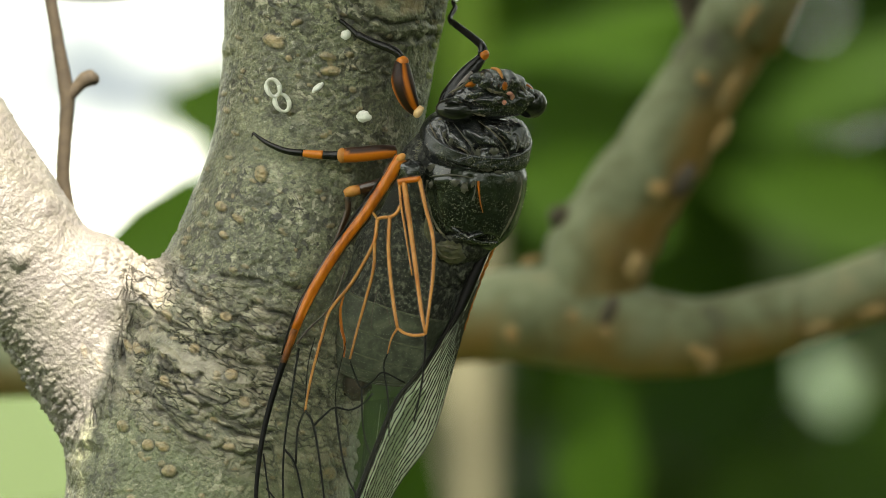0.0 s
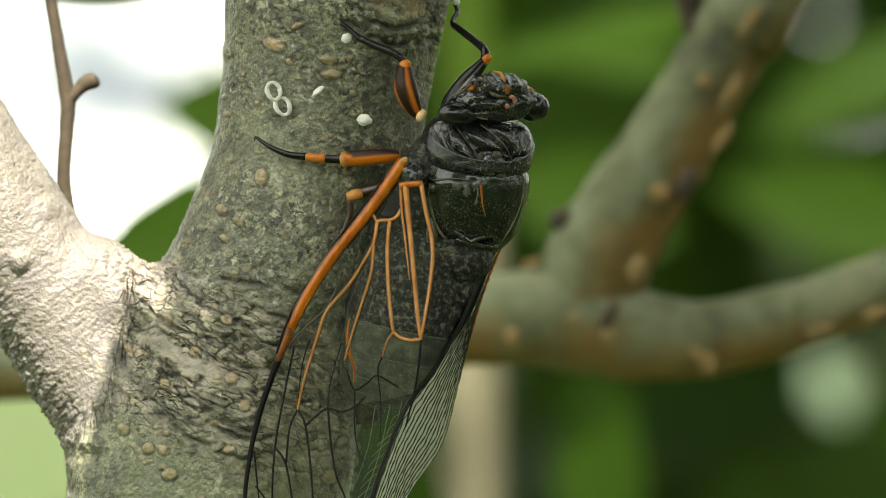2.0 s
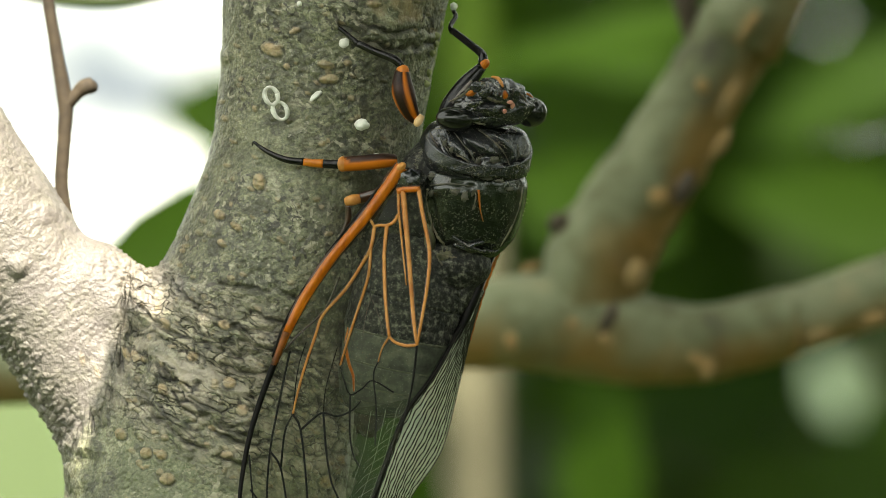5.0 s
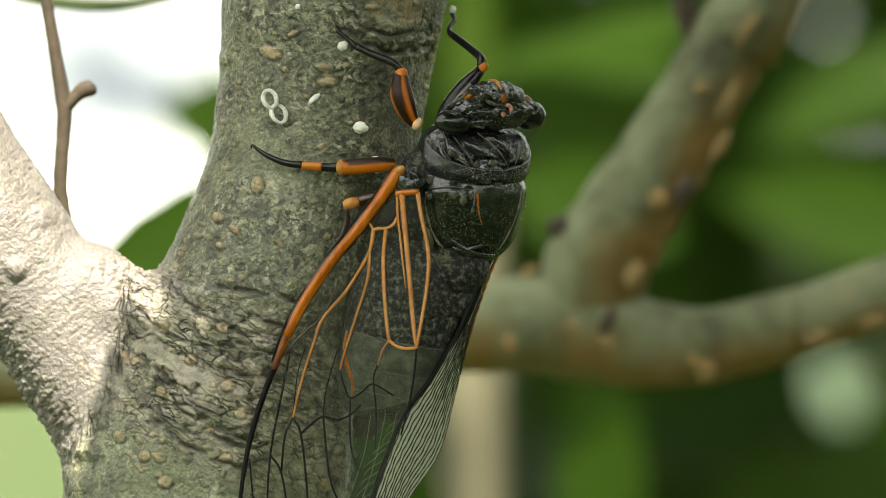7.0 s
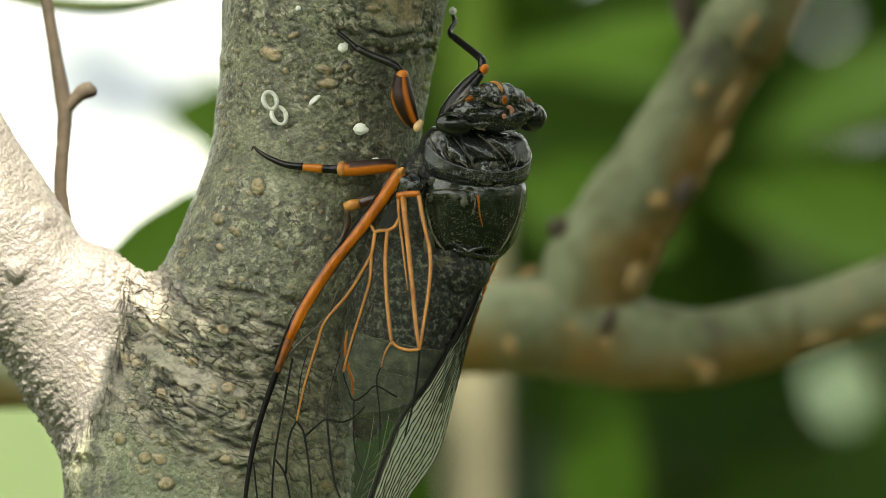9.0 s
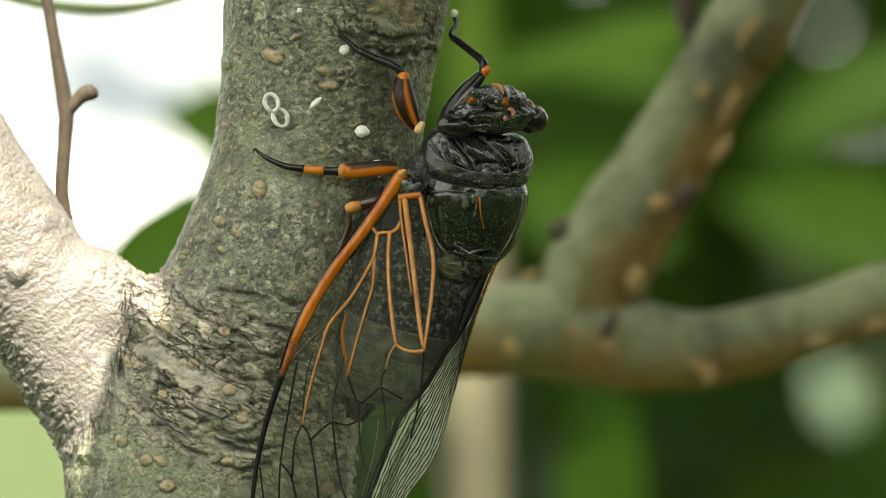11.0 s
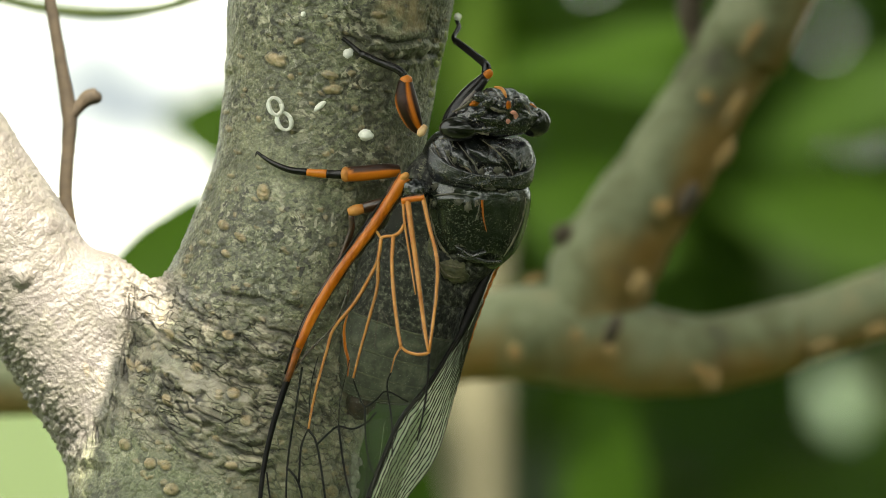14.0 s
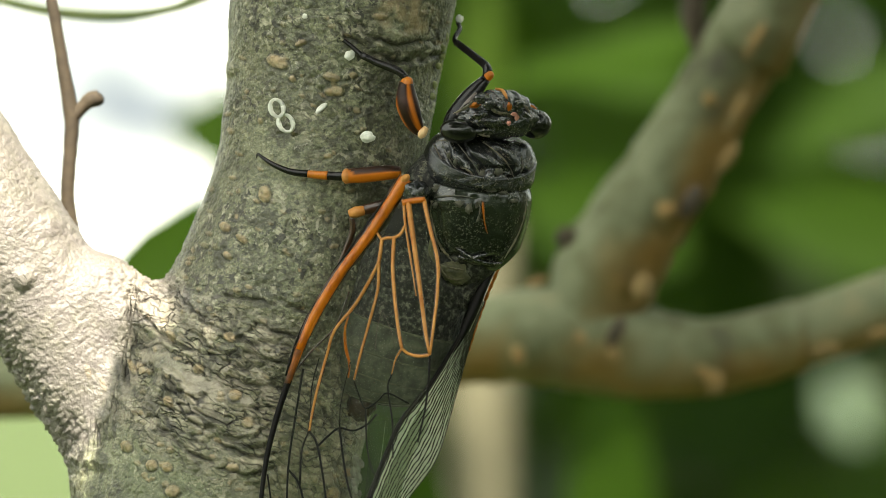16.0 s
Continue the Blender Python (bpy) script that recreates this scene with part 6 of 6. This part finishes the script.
# ---- legs ----
def leg(pieces, label=""):
    """A leg from rows of (name, line, radii, material, label); the first piece carries the rest."""
    root = None
    for name, line, radii, mat, text in pieces:
        p = smooth_path([from_body(q) for q in line], 5)
        r = smooth_path([(a,) for a in radii], 5)[:, 0] if len(radii) == len(line) else np.linspace(radii[0], radii[-1], len(p))
        shape = tube(np.column_stack([p, np.maximum(r, 0.05)]), 28, 0.9)
        ob = part(name, shape, mat, root or cicada, text)
        if mat is STRIPED:
            way = p[-1] - p[0]
            side = np.array((way[2], 0, -way[0])) / np.hypot(way[0], way[2])
            v = np.array(shape[0])[:-2].reshape(len(p), 28, 3)
            s = ((v - p[:, None]) @ side) / np.maximum(r, 0.05)[:, None] * (1 if side[0] + 0.3 * side[2] > 0 else -1)
            u = np.linspace(0, 1, len(p))[:, None]
            face = v[:, :, 1] < p[:, None, 1]
            low, high = (-0.15 + 0.25 * u, 0.62 - 0.1 * u) if name == "leg" and abs(way[2]) > abs(way[0]) else (-1.1 + 0 * u, 0.25 + 0.9 * np.clip((u - 0.8) * 5, 0, 1) - 0.5 * np.clip(0.25 - u, 0, 1))
            m = np.clip((s - low) * 6, 0, 1) * np.clip((high - s) * 6, 0, 1) * face
            m = np.maximum(m, np.clip((-0.82 - s) * 8, 0, 1) * (u < 0.75))
            ob.data.attributes.new("stripe", "FLOAT", "POINT").data.foreach_set("value", np.append(m.ravel(), (0, 1)).astype(np.float32))
        root = root or ob
    return root


leg([("leg", [(-3.34, -2.50, 18.21), (-4.45, -3.00, 19.95), (-5.40, -3.00, 22.73), (-5.57, -2.60, 25.52)], (0.6, 1.3, 1.6, 1.0), STRIPED, "front leg with orange-striped thigh"),
     ("joint", [(-2.70, -3.40, 19.14), (-3.26, -3.60, 18.27), (-3.65, -3.40, 17.79)], (0.4, 0.6, 0.35), JOINT, "pale cream joint"),
     ("knee", [(-5.56, -2.80, 25.20), (-5.25, -2.80, 25.75), (-5.09, -2.70, 26.15)], (0.95, 0.8, 0.45), ORANGE, "orange knee"),
     ("tibia", [(-5.57, -2.60, 26.08), (-6.68, -2.40, 27.12), (-9.47, -1.80, 28.25), (-11.78, -1.30, 29.38)], (0.5, 0.58, 0.5, 0.5), LEG_BLACK, "black shin"),
     ("tarsus", [(-11.70, -1.30, 29.22), (-12.90, -1.00, 30.35), (-14.42, -0.70, 31.55), (-15.62, -0.30, 32.20)], (0.42, 0.32, 0.28, 0.22), LEG_BLACK, ""),
     ("claw", [(-15.54, -0.40, 32.12), (-15.95, -0.10, 32.53), (-16.11, 0.20, 32.14)], (0.2, 0.14, 0.06), LEG_BLACK, "")])
leg([("leg", [(-6.44, -2.00, 12.89), (-8.27, -2.50, 12.80), (-11.45, -2.30, 12.49), (-14.08, -1.90, 12.33)], (0.85, 1.05, 1.1, 1.05), STRIPED, "middle leg with orange bands"),
     ("knee_band", [(-13.68, -2.00, 12.33), (-14.08, -2.00, 12.33), (-14.32, -1.90, 12.33)], (1.08, 1.08, 0.8), PALE_ORANGE, "pale orange knee ring"),
     ("tibia", [(-14.08, -1.90, 12.33), (-15.44, -1.70, 12.34), (-16.64, -1.60, 12.42)], (0.68, 0.6, 0.6), LEG_BLACK, "black band"),
     ("orange_band", [(-16.64, -1.60, 12.42), (-17.99, -1.40, 12.50), (-19.43, -1.20, 12.66)], (0.62, 0.58, 0.52), ORANGE, "orange shin band"),
     ("tarsus", [(-19.19, -1.20, 12.66), (-21.83, -0.90, 12.98), (-24.23, -0.40, 13.95), (-25.84, 0.20, 14.99)], (0.52, 0.46, 0.36, 0.26), LEG_BLACK, "black foot"),
     ("claw", [(-25.76, 0.20, 14.91), (-26.49, 0.50, 15.48), (-26.74, 1.00, 14.93)], (0.24, 0.18, 0.06), LEG_BLACK, "")])
leg([("leg", [(-7.48, -1.50, 8.84), (-9.87, -1.80, 8.0), (-12.9, -1.60, 7.2)], (0.6, 0.8, 0.7), LEG_BROWN, "hind leg half hidden by the wing"),
     ("knee_band", [(-11.4, -2.00, 7.5), (-12.5, -2.00, 7.3), (-13.5, -1.70, 7.0)], (0.65, 0.8, 0.6), PALE_ORANGE, "pale orange knee"),
     ("tibia", [(-13.2, -1.60, 6.7), (-13.1, -1.40, 4.60), (-14.1, -0.90, 1.9), (-15.0, -0.60, -0.2)], (0.4, 0.45, 0.4, 0.3), LEG_BROWN, "")])
leg([("leg", [(0.16, 0.00, 19.22), (1.28, 0.00, 20.81), (3.51, 0.50, 23.62), (5.75, 1.00, 26.18)], (0.8, 1.25, 1.25, 0.7), LEG_BLACK, "front leg reaching round the trunk"),
     ("pale_streak", [(1.51, -1.00, 20.95), (2.87, -1.00, 22.38), (4.30, -0.50, 24.15)], (0.15, 0.4, 0.2), GREY_BROWN, "grey-brown streak"),
     ("knee", [(5.75, 0.80, 26.02), (6.15, 0.80, 26.66), (6.15, 1.00, 27.14)], (0.5, 0.7, 0.4), ORANGE, "orange knee"),
     ("tibia", [(5.91, 1.00, 26.74), (5.75, 1.50, 27.88), (4.33, 4.00, 29.23), (1.61, 8.00, 31.46)], (0.7, 0.62, 0.55, 0.5), LEG_BLACK, "black shin"),
     ("tarsus", [(1.61, 8.00, 31.30), (1.29, 9.00, 32.14), (2.02, 11.00, 33.58), (1.70, 12.00, 34.51)], (0.45, 0.35, 0.35, 0.28), LEG_BLACK, "black foot")])


def motions():
    """The cicada shifts on its feet; its wings and abdomen spread and settle again."""
    base = Vector(BODY) * MM + Vector((0, 0, HEIGHT))
    px = 0.00008
    walk(cicada, [(t, pose(base.x + a * px, base.y, base.z - b * px)) for t, a, b in (
        (0.0, -4, -1), (0.5, -3.5, -1), (1.0, -2.5, -1), (1.5, -1.5, -0.5), (2.0, -0.5, -0.5), (2.5, 0, -0.5), (3.5, 0, 0), (4.2, 0, 0), (6.5, 0, 0.5), (9.0, 1, 1), (11.5, 0.5, 0.5), (13.0, -0.5, 0), (16.0, -2.5, -0.5))])
    spread = ((0.0, 0.0), (0.5, -0.1), (1.5, -0.05), (1.6, 0.0), (1.7, 0.2), (1.8, 0.45), (2.0, 0.8), (2.3, 0.95), (2.6, 1.0), (4.2, 1.0), (6.4, 0.98), (7.0, 0.88), (8.0, 0.75), (9.2, 0.62), (10.3, 0.42), (11.4, 0.25), (12.0, 0.16), (13.0, 0.05), (16.0, 0.02))
    left, right, hip = [Vector(q) * MM for q in (LEFT_HINGE, RIGHT_HINGE, HIP)]
    walk(left_wing, [(t, pose(*left, -2.0 * (1 - k), -2.9 * (1 - k), 0)) for t, k in spread])
    walk(hind_wing, [(t, pose(*left, -2.0 * (1 - k), -2.4 * (1 - k), 0)) for t, k in spread])
    walk(right_wing, [(t, pose(*right, 0, 2.2 * (1 - k), 0)) for t, k in spread])
    swell = ((0.0, 0.0), (1.5, 0.0), (1.6, 0.1), (1.8, 0.5), (2.0, 0.85), (2.4, 1.0), (4.2, 1.0), (6.4, 1.0), (9.2, 0.95), (10.0, 0.6), (10.8, 0.25), (11.4, 0.1), (12.0, 0.0), (16.0, 0.0))
    drawn_in = Vector((0.5, 0.6, 2.7)) * MM
    walk(abdomen, [(t, pose(*(hip + drawn_in * (1 - k)), 4 * (1 - k), 5.5 * (1 - k), 0)) for t, k in swell])


motions()
